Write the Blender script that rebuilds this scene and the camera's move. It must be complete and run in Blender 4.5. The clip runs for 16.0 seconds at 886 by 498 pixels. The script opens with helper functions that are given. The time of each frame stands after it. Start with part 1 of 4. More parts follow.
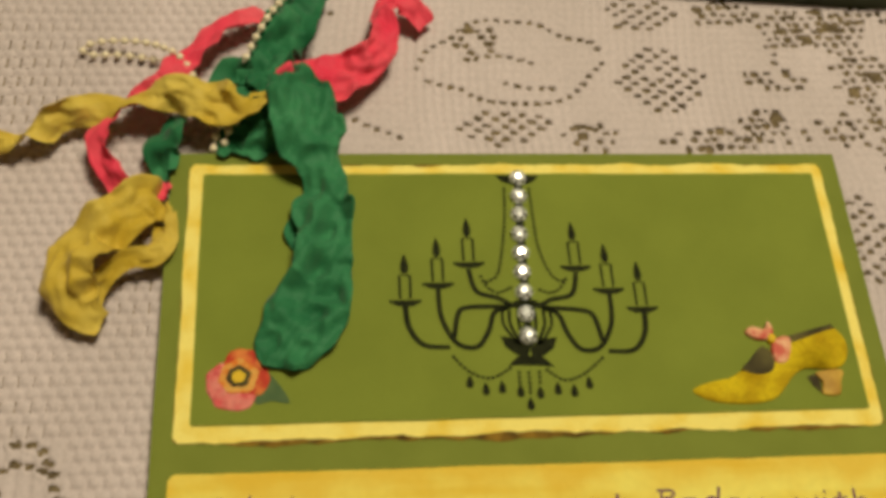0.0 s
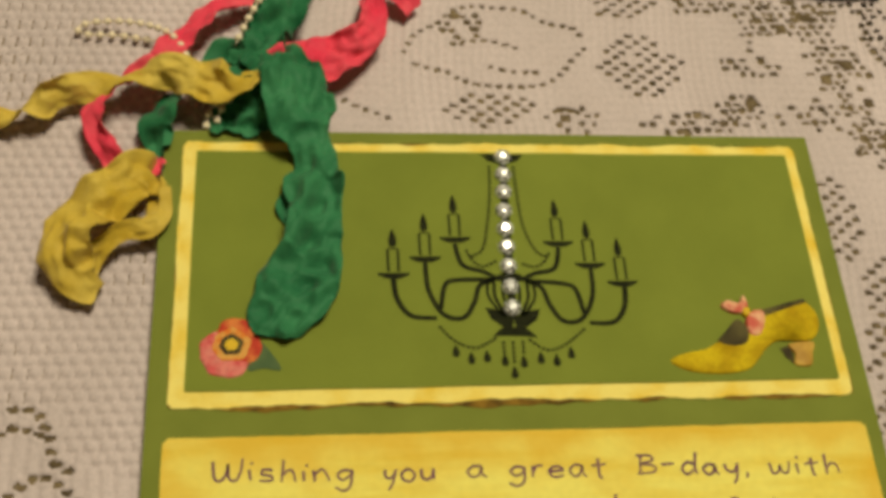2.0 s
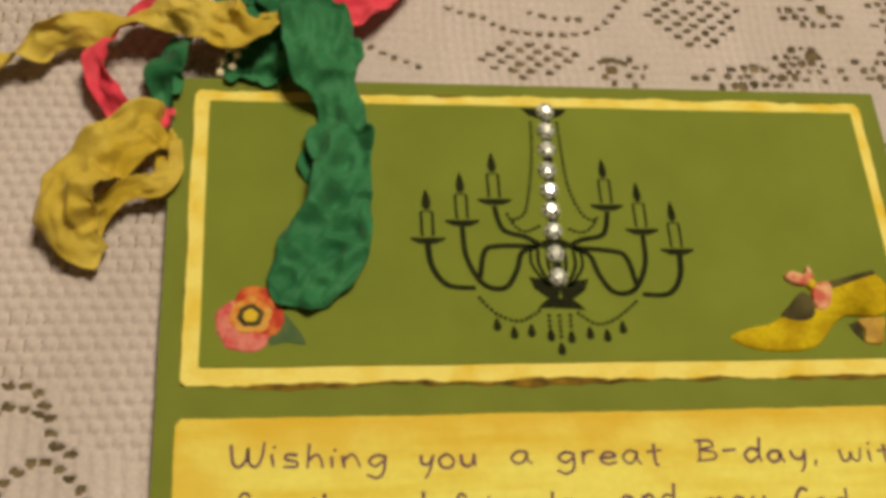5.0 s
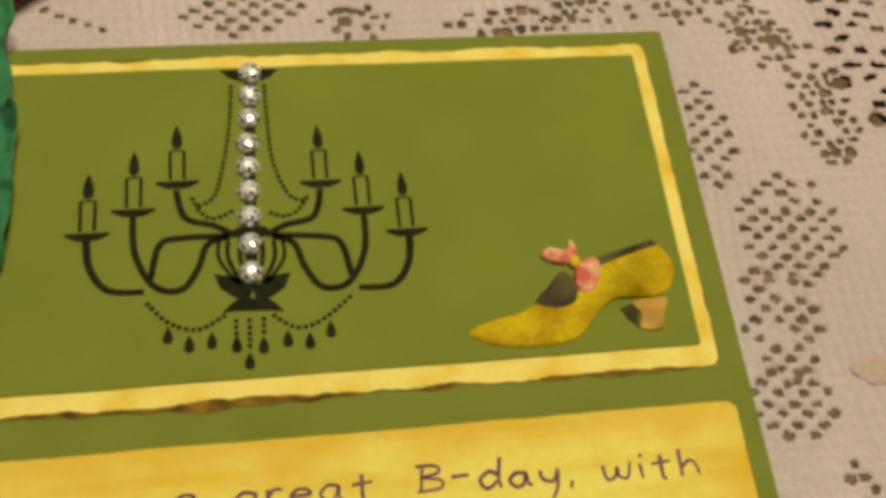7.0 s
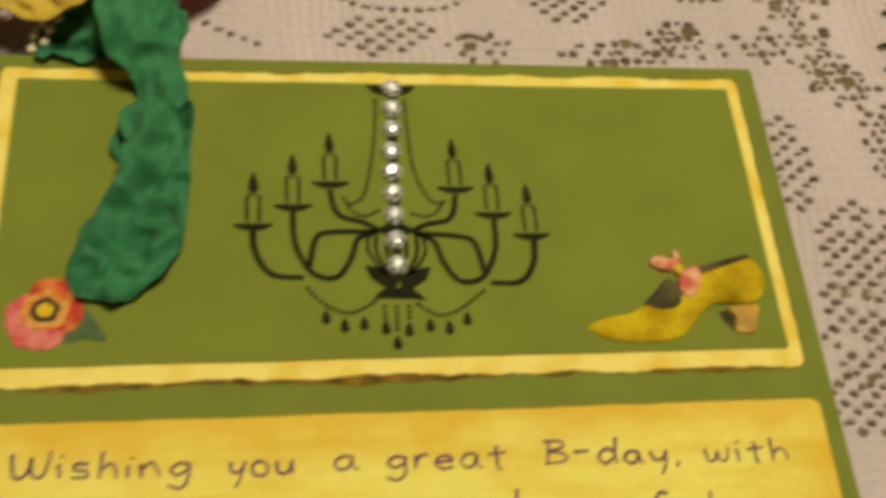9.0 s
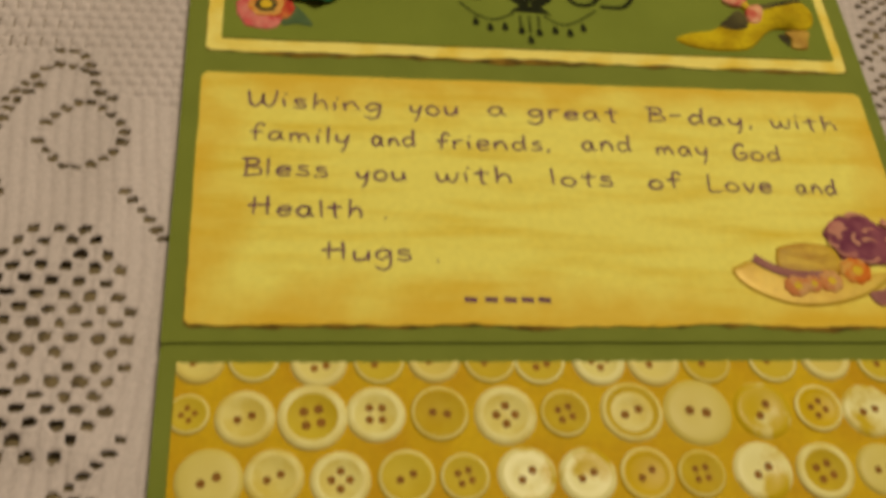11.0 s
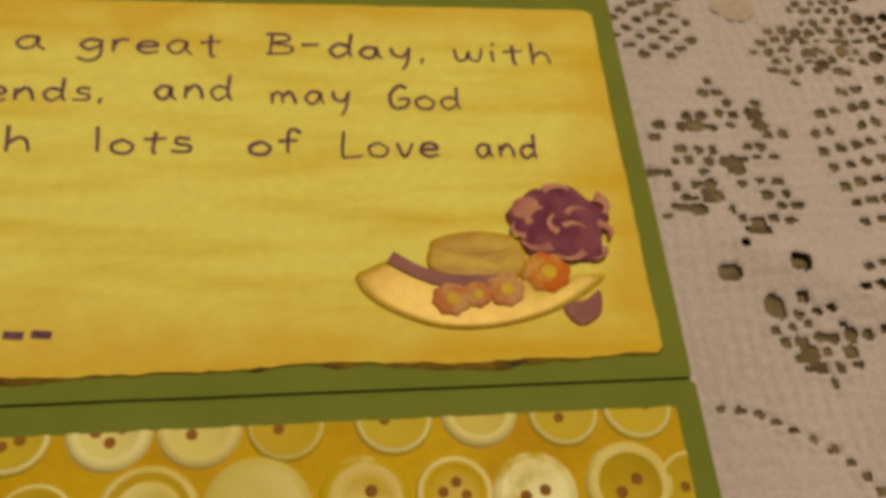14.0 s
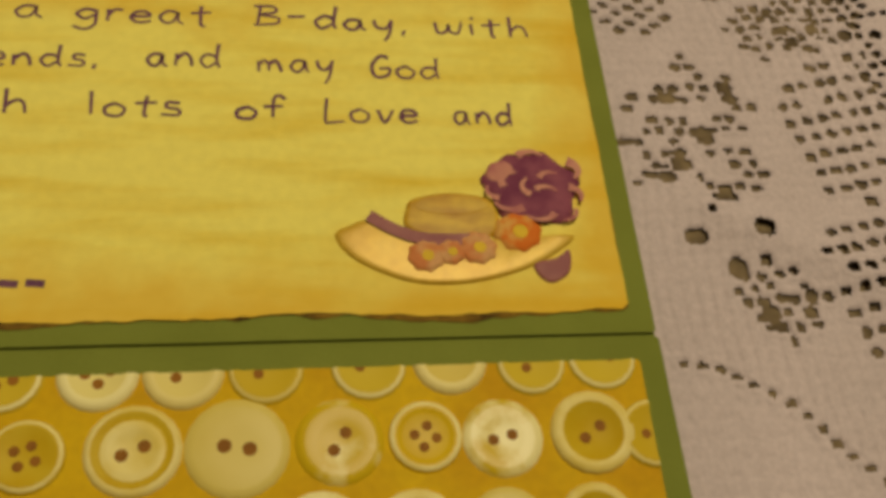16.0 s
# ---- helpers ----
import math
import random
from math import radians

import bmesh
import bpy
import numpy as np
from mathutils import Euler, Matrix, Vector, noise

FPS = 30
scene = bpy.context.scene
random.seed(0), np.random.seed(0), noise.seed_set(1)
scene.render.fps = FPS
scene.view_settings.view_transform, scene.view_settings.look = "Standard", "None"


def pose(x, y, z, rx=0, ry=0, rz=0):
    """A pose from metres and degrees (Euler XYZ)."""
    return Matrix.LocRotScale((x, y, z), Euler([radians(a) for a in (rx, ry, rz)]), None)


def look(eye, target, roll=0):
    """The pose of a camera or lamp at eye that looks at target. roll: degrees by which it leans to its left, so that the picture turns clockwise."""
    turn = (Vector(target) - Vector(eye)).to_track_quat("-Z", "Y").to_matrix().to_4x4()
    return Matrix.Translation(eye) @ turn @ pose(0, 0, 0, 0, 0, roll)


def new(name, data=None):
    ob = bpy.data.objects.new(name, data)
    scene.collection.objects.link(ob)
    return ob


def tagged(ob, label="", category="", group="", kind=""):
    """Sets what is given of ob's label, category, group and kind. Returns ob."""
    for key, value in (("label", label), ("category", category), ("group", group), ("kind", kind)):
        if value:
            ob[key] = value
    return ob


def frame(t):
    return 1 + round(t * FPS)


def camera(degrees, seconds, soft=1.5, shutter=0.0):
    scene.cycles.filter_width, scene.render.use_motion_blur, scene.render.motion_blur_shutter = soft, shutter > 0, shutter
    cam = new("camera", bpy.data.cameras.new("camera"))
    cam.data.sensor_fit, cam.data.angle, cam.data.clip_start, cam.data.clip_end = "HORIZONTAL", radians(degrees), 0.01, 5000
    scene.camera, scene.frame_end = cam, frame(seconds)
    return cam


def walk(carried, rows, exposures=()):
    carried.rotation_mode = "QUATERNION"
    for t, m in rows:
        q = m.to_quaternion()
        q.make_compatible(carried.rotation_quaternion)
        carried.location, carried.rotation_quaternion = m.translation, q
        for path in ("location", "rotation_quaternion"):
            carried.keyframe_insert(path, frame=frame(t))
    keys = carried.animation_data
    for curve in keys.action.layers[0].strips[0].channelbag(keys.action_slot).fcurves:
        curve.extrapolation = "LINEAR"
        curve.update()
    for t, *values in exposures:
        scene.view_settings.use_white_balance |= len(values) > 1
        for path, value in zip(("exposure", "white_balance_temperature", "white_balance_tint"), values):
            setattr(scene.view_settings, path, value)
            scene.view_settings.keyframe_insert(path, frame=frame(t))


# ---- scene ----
cam = camera(46.0, 16.0, soft=4.3, shutter=0.5)
PATH = [
    (0, (0.03281, -0.11556, 0.18380), (0.2377, 0.7852, -1.5901), 10.89),
    (0.5, (0.03228, -0.12367, 0.18605), (0.2358, 0.7968, -1.5779), 10.68),
    (1, (0.03246, -0.12406, 0.18789), (0.2464, 0.7933, -1.5764), 11.44),
    (1.5, (0.03084, -0.12387, 0.18790), (0.2746, 0.8000, -1.5691), 12.69),
    (2, (0.03009, -0.12379, 0.18652), (0.2789, 0.7835, -1.5784), 13.42),
    (2.5, (0.02444, -0.12452, 0.18558), (0.2883, 0.7846, -1.5762), 14.64),
    (3, (0.02207, -0.12732, 0.18344), (0.2805, 0.7981, -1.5706), 14.21),
    (3.2, (0.01897, -0.12851, 0.18206), (0.2840, 0.7920, -1.5736), 14.99),
    (5.5, (0.02803, -0.11018, 0.16744), (0.3048, 0.7207, -1.6306), 16.17),
    (5.8, (0.046, -0.109, 0.167), (0.356, 0.732, -1.621), 16.5),
    (6, (0.05713, -0.11084, 0.16325), (0.3521, 0.7530, -1.6163), 14.55),
    (6.5, (0.07105, -0.10781, 0.15440), (0.3848, 0.7569, -1.6215), 14.38),
    (7, (0.07521, -0.10665, 0.13948), (0.3622, 0.7561, -1.6419), 13.11),
    (7.5, (0.07732, -0.10036, 0.13807), (0.3686, 0.7118, -1.6663), 14.52),
    (8, (0.07855, -0.10200, 0.13733), (0.3945, 0.7237, -1.6566), 15.42),
    (8.5, (0.06536, -0.10648, 0.14566), (0.4247, 0.7494, -1.6258), 18.45),
    (8.8, (0.057, -0.112, 0.151), (0.367, 0.773, -1.615), 16.3),
    (9, (0.05018, -0.11577, 0.15322), (0.3614, 0.7771, -1.6091), 16.57),
    (9.2, (0.04131, -0.12438, 0.14901), (0.3406, 0.8160, -1.5906), 15.19),
    (11.5, (0.02146, -0.22219, 0.15603), (0.2886, 0.8270, -1.5256), 12.71),
    (12, (0.03270, -0.24270, 0.14994), (0.2744, 0.8041, -1.5370), 11.11),
    (12.2, (0.039, -0.248, 0.145), (0.297, 0.778, -1.552), 11.6),
    (12.5, (0.051, -0.236, 0.149), (0.331, 0.710, -1.591), 13.6),
    (12.7, (0.062, -0.229, 0.143), (0.343, 0.806, -1.545), 11.2),
    (13, (0.07564, -0.20512, 0.14483), (0.4152, 0.7707, -1.5676), 15.15),
    (13.3, (0.078, -0.189, 0.137), (0.485, 0.819, -1.542), 17.4),
    (13.5, (0.08605, -0.18226, 0.13091), (0.4056, 0.8121, -1.5747), 13.39),
    (14, (0.08851, -0.16698, 0.11231), (0.4365, 0.7800, -1.6146), 16.56),
    (14.2, (0.091, -0.166, 0.109), (0.432, 0.783, -1.618), 16.6),
    (14.5, (0.10067, -0.16068, 0.11180), (0.3918, 0.7412, -1.6494), 13.80),
    (15, (0.10293, -0.16209, 0.10919), (0.3894, 0.7597, -1.6424), 12.89),
    (15.5, (0.09467, -0.16899, 0.11134), (0.4371, 0.7723, -1.6198), 16.36),
    (16, (0.09114, -0.17521, 0.11536), (0.4283, 0.7797, -1.6093), 16.36),
]
walk(cam, [(t, look(eye, target, roll)) for t, eye, target, roll in PATH],
     exposures=((0, -0.06, 6500, 10), (3.2, -0.06, 6500, 10), (5.5, -0.07, 6650, 12), (9.2, -0.07, 6650, 12), (11.5, -0.50, 6800, 12), (12.5, -0.55, 7050, 15), (16, -0.55, 7050, 16)))

# ---- light ----
world = bpy.data.worlds.new("room_dusk")
scene.world = world
world.use_nodes = True
world.node_tree.nodes["Background"].inputs[0].default_value = (0.30, 0.24, 0.18, 1)
world.node_tree.nodes["Background"].inputs[1].default_value = 0.3
lamp_data = bpy.data.lights.new("ceiling_bulb", "AREA")
lamp_data.shape, lamp_data.size, lamp_data.energy = "DISK", 0.40, 18.4
lamp_data.color = (1.0, 0.92, 0.66)
lamp = new("ceiling_bulb", lamp_data)
lamp.matrix_world = look((0.32, 0.28, 1.25), (0.07, -0.08, 0.0))


# ---- materials ----
def material(name, base, other=None, scale=150.0, stretch=(1, 1, 1), rough=0.6, metal=0.0, bump=0.0, bump_scale=900.0,
             fine=None, sheen=0.0, by_object=0.0, contrast=(0.35, 0.65), coat=0.0, gloss=0.25, own=False, inked=None):
    """Two colours mixed by noise, a finer grain over it and a small relief."""
    m = bpy.data.materials.new(name)
    m.use_nodes = True
    nt = m.node_tree
    n, l = nt.nodes, nt.links
    b = n["Principled BSDF"]
    b.inputs["Roughness"].default_value, b.inputs["Metallic"].default_value = rough, metal
    b.inputs["Sheen Weight"].default_value = sheen
    b.inputs["Coat Weight"].default_value = coat
    b.inputs["Specular IOR Level"].default_value = gloss
    co = n.new("ShaderNodeTexCoord")
    mp = n.new("ShaderNodeMapping")
    mp.inputs["Scale"].default_value = stretch
    l.new(co.outputs["Object"], mp.inputs["Vector"])
    other = other or tuple(c * 0.8 for c in base)
    noise_a = n.new("ShaderNodeTexNoise")
    noise_a.inputs["Scale"].default_value, noise_a.inputs["Detail"].default_value = scale, 5.0
    l.new(mp.outputs[0], noise_a.inputs["Vector"])
    if own:
        noise_a.noise_dimensions = "4D"
        which = n.new("ShaderNodeObjectInfo")
        far = n.new("ShaderNodeMath")
        far.operation = "MULTIPLY"
        far.inputs[1].default_value = 40.0
        l.new(which.outputs["Random"], far.inputs[0])
        l.new(far.outputs[0], noise_a.inputs["W"])
    ramp = n.new("ShaderNodeMapRange")
    ramp.inputs["From Min"].default_value, ramp.inputs["From Max"].default_value = contrast
    l.new(noise_a.outputs["Fac"], ramp.inputs["Value"])
    mix = n.new("ShaderNodeMix")
    mix.data_type = "RGBA"
    mix.inputs[6].default_value, mix.inputs[7].default_value = (*base, 1), (*other, 1)
    fac = ramp.outputs[0]
    if by_object:
        info = n.new("ShaderNodeObjectInfo")
        add = n.new("ShaderNodeMath")
        add.operation = "MULTIPLY_ADD"
        add.use_clamp = True
        add.inputs[1].default_value, add.inputs[2].default_value = by_object, -by_object * 0.3
        l.new(info.outputs["Random"], add.inputs[0])
        both = n.new("ShaderNodeMath")
        both.operation, both.use_clamp = "ADD", True
        half = n.new("ShaderNodeMath")
        half.operation = "MULTIPLY"
        half.inputs[1].default_value = 0.4
        l.new(fac, half.inputs[0])
        l.new(add.outputs[0], both.inputs[0])
        l.new(half.outputs[0], both.inputs[1])
        fac = both.outputs[0]
    l.new(fac, mix.inputs[0])
    colour = mix.outputs[2]
    if fine:
        grain = n.new("ShaderNodeTexNoise")
        grain.inputs["Scale"].default_value, grain.inputs["Detail"].default_value = fine[0], 3.0
        l.new(co.outputs["Object"], grain.inputs["Vector"])
        over = n.new("ShaderNodeMix")
        over.data_type, over.blend_type = "RGBA", "MULTIPLY"
        over.inputs[0].default_value = fine[1]
        l.new(colour, over.inputs[6])
        l.new(grain.outputs["Color"], over.inputs[7])
        bw = n.new("ShaderNodeMapRange")
        bw.inputs["From Min"].default_value, bw.inputs["From Max"].default_value = 0.3, 0.7
        bw.inputs["To Min"].default_value = 0.45
        l.new(grain.outputs["Fac"], bw.inputs["Value"])
        l.new(bw.outputs[0], over.inputs[7])
        colour = over.outputs[2]
    if inked:
        # ink rubbed on the paper's edges, with some lens shading painted in: x0, y0, x1, y1, width in metres, colour
        x0, y0, x1, y1, width, ink = inked
        apart = n.new("ShaderNodeSeparateXYZ")
        l.new(co.outputs["Object"], apart.inputs[0])

        def maths(kind, a, c):
            node = n.new("ShaderNodeMath")
            node.operation = kind
            for k, value in enumerate((a, c)):
                if isinstance(value, float):
                    node.inputs[k].default_value = value
                else:
                    l.new(value, node.inputs[k])
            return node.outputs[0]

        near = maths("MINIMUM", maths("MINIMUM", maths("SUBTRACT", apart.outputs[0], x0), maths("SUBTRACT", x1, apart.outputs[0])),
                     maths("MINIMUM", maths("SUBTRACT", apart.outputs[1], y0), maths("SUBTRACT", y1, apart.outputs[1])))
        rub = n.new("ShaderNodeTexNoise")
        rub.inputs["Scale"].default_value, rub.inputs["Detail"].default_value = 75.0, 4.0
        l.new(co.outputs["Object"], rub.inputs["Vector"])
        reach = maths("MULTIPLY", maths("SUBTRACT", rub.outputs["Fac"], 0.28), width * 2.6)
        amount = n.new("ShaderNodeMapRange")
        amount.inputs["From Min"].default_value, amount.inputs["From Max"].default_value = -width * 0.6, width * 0.5
        amount.inputs["To Max"].default_value = 0.6
        l.new(maths("SUBTRACT", reach, near), amount.inputs["Value"])
        stain = n.new("ShaderNodeMix")
        stain.data_type = "RGBA"
        stain.inputs[7].default_value = (*ink, 1)
        l.new(amount.outputs[0], stain.inputs[0])
        l.new(colour, stain.inputs[6])
        colour = stain.outputs[2]
    l.new(colour, b.inputs["Base Color"])
    if bump:
        rel = n.new("ShaderNodeTexNoise")
        rel.inputs["Scale"].default_value, rel.inputs["Detail"].default_value = bump_scale, 4.0
        l.new(mp.outputs[0], rel.inputs["Vector"])
        bp = n.new("ShaderNodeBump")
        bp.inputs["Strength"].default_value, bp.inputs["Distance"].default_value = bump, 0.0004
        l.new(rel.outputs["Fac"], bp.inputs["Height"])
        l.new(bp.outputs[0], b.inputs["Normal"])
    return m


M_CARD = material("olive_cardstock", (0.184, 0.212, 0.035), (0.164, 0.190, 0.030), 90, rough=0.85, bump=0.12, fine=(2500, 0.12), gloss=0.12)
M_INSET = material("olive_inset", (0.188, 0.222, 0.032), (0.168, 0.200, 0.028), 60, rough=0.85, bump=0.10, fine=(2500, 0.10), gloss=0.12)
M_MAT = material("yellow_inked_paper", (0.82, 0.68, 0.18), (0.72, 0.48, 0.035), 160, rough=0.8, bump=0.2, fine=(1800, 0.12), contrast=(0.42, 0.75), gloss=0.12)
M_NOTE = material("streaked_yellow_paper", (0.80, 0.70, 0.15), (0.66, 0.42, 0.009), 34, (1, 6.5, 1), 0.75, bump=0.2, fine=(700, 0.14), contrast=(0.46, 0.86), gloss=0.12,
                  inked=(0.0034, -0.1206, 0.1369, -0.0662, 0.009, (0.64, 0.34, 0.008)))
# ink on the torn sides, and the shadow colour of the sheets under them
M_EDGE = material("inked_edge_and_shadow", (0.07, 0.04, 0.01), (0.25, 0.14, 0.02), 300, rough=0.9, gloss=0.1)
M_BUTTON_PAPER = material("amber_paper", (0.60, 0.385, 0.005), (0.52, 0.285, 0.003), 70, rough=0.7, bump=0.15, fine=(900, 0.2), gloss=0.15)
# pale patches on rims and faces put the buttons' printed sheen into the colour
M_RIM = material("pale_button_rim", (0.77, 0.69, 0.31), (0.58, 0.41, 0.02), 2.0, rough=0.4, by_object=0.45, own=True, contrast=(0.40, 0.62), gloss=0.08)
M_FACE = material("amber_button_face", (0.57, 0.425, 0.035), (0.48, 0.31, 0.008), 2.2, rough=0.5, by_object=0.9, own=True, contrast=(0.40, 0.62), gloss=0.08)
M_PALE = material("white_button_face", (0.71, 0.61, 0.21), (0.55, 0.38, 0.016), 1.7, rough=0.4, by_object=0.35, own=True, contrast=(0.45, 0.55), gloss=0.08)
M_PATCHY = material("patchy_sheen_face", (0.76, 0.68, 0.31), (0.55, 0.38, 0.014), 1.5, rough=0.3, own=True, contrast=(0.45, 0.55), gloss=0.12)
M_YELLOW_FACE = material("yellow_button_face", (0.60, 0.41, 0.008), (0.50, 0.30, 0.004), 1.8, rough=0.4, by_object=0.4, own=True, gloss=0.15)
M_PALE_FACE = material("cream_button_face", (0.64, 0.53, 0.15), (0.56, 0.43, 0.07), 1.6, rough=0.4, by_object=0.3, own=True, gloss=0.15)
M_HOLE = material("button_hole", (0.20, 0.075, 0.003), (0.28, 0.11, 0.005), 4, rough=0.7)
M_INK = material("black_ink", (0.012, 0.013, 0.006), (0.022, 0.024, 0.010), 900, rough=0.9, gloss=0.05)
M_PEN = material("violet_pen", (0.095, 0.035, 0.085), (0.17, 0.075, 0.11), 900, rough=0.8, contrast=(0.3, 0.6), gloss=0.1)
M_GREEN = material("green_crinkled_satin", (0.013, 0.118, 0.045), (0.040, 0.205, 0.084), 90, rough=0.58, bump=0.22, bump_scale=1800, fine=(3000, 0.35), sheen=0.08, gloss=0.13)
M_OLD_GOLD = material("old_gold_satin", (0.52, 0.35, 0.030), (0.62, 0.46, 0.085), 90, rough=0.58, bump=0.22, bump_scale=1800, fine=(3000, 0.3), sheen=0.08, gloss=0.13)
M_PINK = material("coral_pink_satin", (0.74, 0.040, 0.085), (0.80, 0.095, 0.13), 90, rough=0.58, bump=0.22, bump_scale=1800, fine=(3000, 0.3), sheen=0.08, gloss=0.13)
M_PEARL = material("pearl", (0.74, 0.62, 0.42), (0.82, 0.72, 0.54), 300, rough=0.16, coat=0.5, gloss=0.5)
# one crystal in a lit and a shaded copy, so sparkle is in the colour
M_GEM = material("lit_foiled_crystal", (0.95, 0.95, 0.93), (0.85, 0.87, 0.85), 800, rough=0.2, metal=0.5, gloss=0.9)
M_GEM_SHADE = material("shaded_crystal_facet", (0.16, 0.16, 0.14), (0.07, 0.07, 0.06), 800, rough=0.08, metal=0.9, gloss=0.9)
M_CLOTH = material("white_cotton_lace", (0.60, 0.505, 0.50), (0.525, 0.44, 0.43), 40, rough=0.95, bump=0.5, bump_scale=1500, stretch=(1, 0.35, 1), fine=(1400, 0.3), sheen=0.1, gloss=0.1)
M_TABLE = material("dark_wood", (0.21, 0.15, 0.075), (0.075, 0.05, 0.024), 260, (1, 1.3, 1), 0.7, bump=0.2, bump_scale=300, gloss=0.2)
M_WALL = material("cream_wall", (0.72, 0.64, 0.52), (0.68, 0.6, 0.48), 3, rough=0.9, bump=0.1, bump_scale=80)
M_FLOOR = material("brown_floor", (0.2, 0.13, 0.08), (0.15, 0.09, 0.05), 6, (1, 6, 1), 0.5)
M_SHOE = material("gold_shoe_print", (0.62, 0.45, 0.010), (0.40, 0.25, 0.004), 220, rough=0.8, gloss=0.1, bump=0.3, fine=(1300, 0.4), contrast=(0.36, 0.66))
M_SHOE_LIGHT = material("pale_heel_print", (0.60, 0.38, 0.06), (0.36, 0.19, 0.02), 250, rough=0.6)
M_SHOE_DARK = material("dark_lining_print", (0.035, 0.026, 0.012), (0.11, 0.09, 0.03), 180, rough=0.7, gloss=0.1)
M_BOW = material("red_pink_bow_print", (0.52, 0.085, 0.05), (0.72, 0.40, 0.22), 420, rough=0.6, contrast=(0.4, 0.6))
M_POPPY = material("poppy_print", (0.52, 0.05, 0.025), (0.66, 0.20, 0.05), 330, rough=0.7, contrast=(0.42, 0.58), fine=(900, 0.4), gloss=0.12)
M_LEAF = material("grey_green_leaf_print", (0.060, 0.105, 0.045), (0.10, 0.14, 0.055), 300, rough=0.8, gloss=0.1)
M_BRIM = material("foil_gold_brim", (0.64, 0.42, 0.045), (0.54, 0.31, 0.014), 110, rough=0.45, metal=0.15, fine=(900, 0.25), gloss=0.5, bump=0.1, bump_scale=2200)
M_CROWN = material("straw_crown_print", (0.62, 0.39, 0.03), (0.42, 0.21, 0.010), 160, (1, 3, 1), 0.5, fine=(900, 0.25))
M_BAND = material("mauve_band_print", (0.24, 0.075, 0.075), (0.34, 0.14, 0.11), 260, rough=0.6)
M_ROSE = material("purple_rose_print", (0.15, 0.030, 0.065), (0.25, 0.07, 0.10), 300, rough=0.7, gloss=0.12)
M_ROSE_LIGHT = material("pink_petal_print", (0.54, 0.25, 0.17), (0.38, 0.13, 0.12), 300, rough=0.7, gloss=0.12)
M_BLOOM = material("orange_bloom_print", (0.60, 0.15, 0.02), (0.62, 0.33, 0.08), 480, rough=0.8, contrast=(0.42, 0.6), gloss=0.1)
M_BLUSH = material("blush_bloom_print", (0.62, 0.33, 0.13), (0.58, 0.20, 0.06), 420, rough=0.7, contrast=(0.42, 0.62), gloss=0.15, fine=(1500, 0.3))
M_POPPY_PINK = material("pink_poppy_print", (0.62, 0.09, 0.09), (0.70, 0.22, 0.18), 420, rough=0.7, contrast=(0.42, 0.6), fine=(900, 0.4), gloss=0.12)
M_YELLOW_DOT = material("yellow_print", (0.66, 0.42, 0.008), None, 400, rough=0.6)
M_BOX = material("dark_green_box", (0.035, 0.045, 0.016), (0.02, 0.025, 0.01), 60, rough=0.5, bump=0.1)
M_WOVEN_PATCH = material("woven_patch", (0.55, 0.43, 0.36), (0.50, 0.38, 0.31), 120, rough=0.9, bump=0.5, bump_scale=900, fine=(1400, 0.3))


# ---- builders; plan sizes in millimetres ----
def v3(x, y, z):
    return Vector((x, y, z)) / 1000


def mesh_of(name, bm, materials, smooth=False):
    me = bpy.data.meshes.new(name)
    bmesh.ops.recalc_face_normals(bm, faces=bm.faces)
    if smooth:
        for f in bm.faces:
            f.smooth = True
    bm.to_mesh(me)
    bm.free()
    for m in materials if isinstance(materials, (list, tuple)) else [materials]:
        me.materials.append(m)
    return me


def part(name, bm, materials, parent=None, label="", smooth=False):
    ob = new(name, mesh_of(name, bm, materials, smooth))
    ob.parent = parent
    return tagged(ob, label)


def spline(points, step=1.0, closed=False):
    """A Catmull-Rom line through points of any dimension, about step apart."""
    p = [np.array(q, float) for q in points]
    out, n = [], len(p)
    for i in range(n if closed else n - 1):
        a, b, c, d = (p[(i + k) % n] if closed else p[min(max(i + k, 0), n - 1)] for k in (-1, 0, 1, 2))
        count = max(2, int(np.linalg.norm((c - b)[:2]) / step) + 1)
        for t in np.arange(count) / count:
            out.append(0.5 * (2 * b + (c - a) * t + (2 * a - 5 * b + 4 * c - d) * t * t + (3 * b - a - 3 * c + d) * t ** 3))
    if not closed:
        out.append(p[-1])
    return out


def add_slab(bm, outline, z0, z1, index=0, side=None):
    """A flat sheet of the given outline from z0 to z1."""
    low = [bm.verts.new(v3(x, y, z0)) for x, y in outline]
    top = [bm.verts.new(v3(x, y, z1)) for x, y in outline]
    n = len(outline)
    faces = [bm.faces.new(top)]
    faces[0].material_index = index
    for i in range(n):
        f = bm.faces.new((low[i], low[(i + 1) % n], top[(i + 1) % n], top[i]))
        f.material_index = index if side is None else side
    return faces[0]


def add_dome(bm, outline, z0, height, index=0, steps=4, inset=0.5):
    """A softly puffed sheet: rings that shrink towards the middle as they rise."""
    pts = [np.array(p, float) for p in outline]
    mid = sum(pts) / len(pts)
    rings = []
    for k in range(steps + 1):
        a = k / steps * math.pi / 2
        s, z = 1 - inset * (1 - math.cos(a)), z0 + height * math.sin(a)
        rings.append([bm.verts.new(v3(*(mid + (q - mid) * s), z)) for q in pts])
    n = len(pts)
    for lo, hi in zip(rings, rings[1:]):
        for i in range(n):
            bm.faces.new((lo[i], lo[(i + 1) % n], hi[(i + 1) % n], hi[i])).material_index = index
    bm.faces.new(rings[-1]).material_index = index


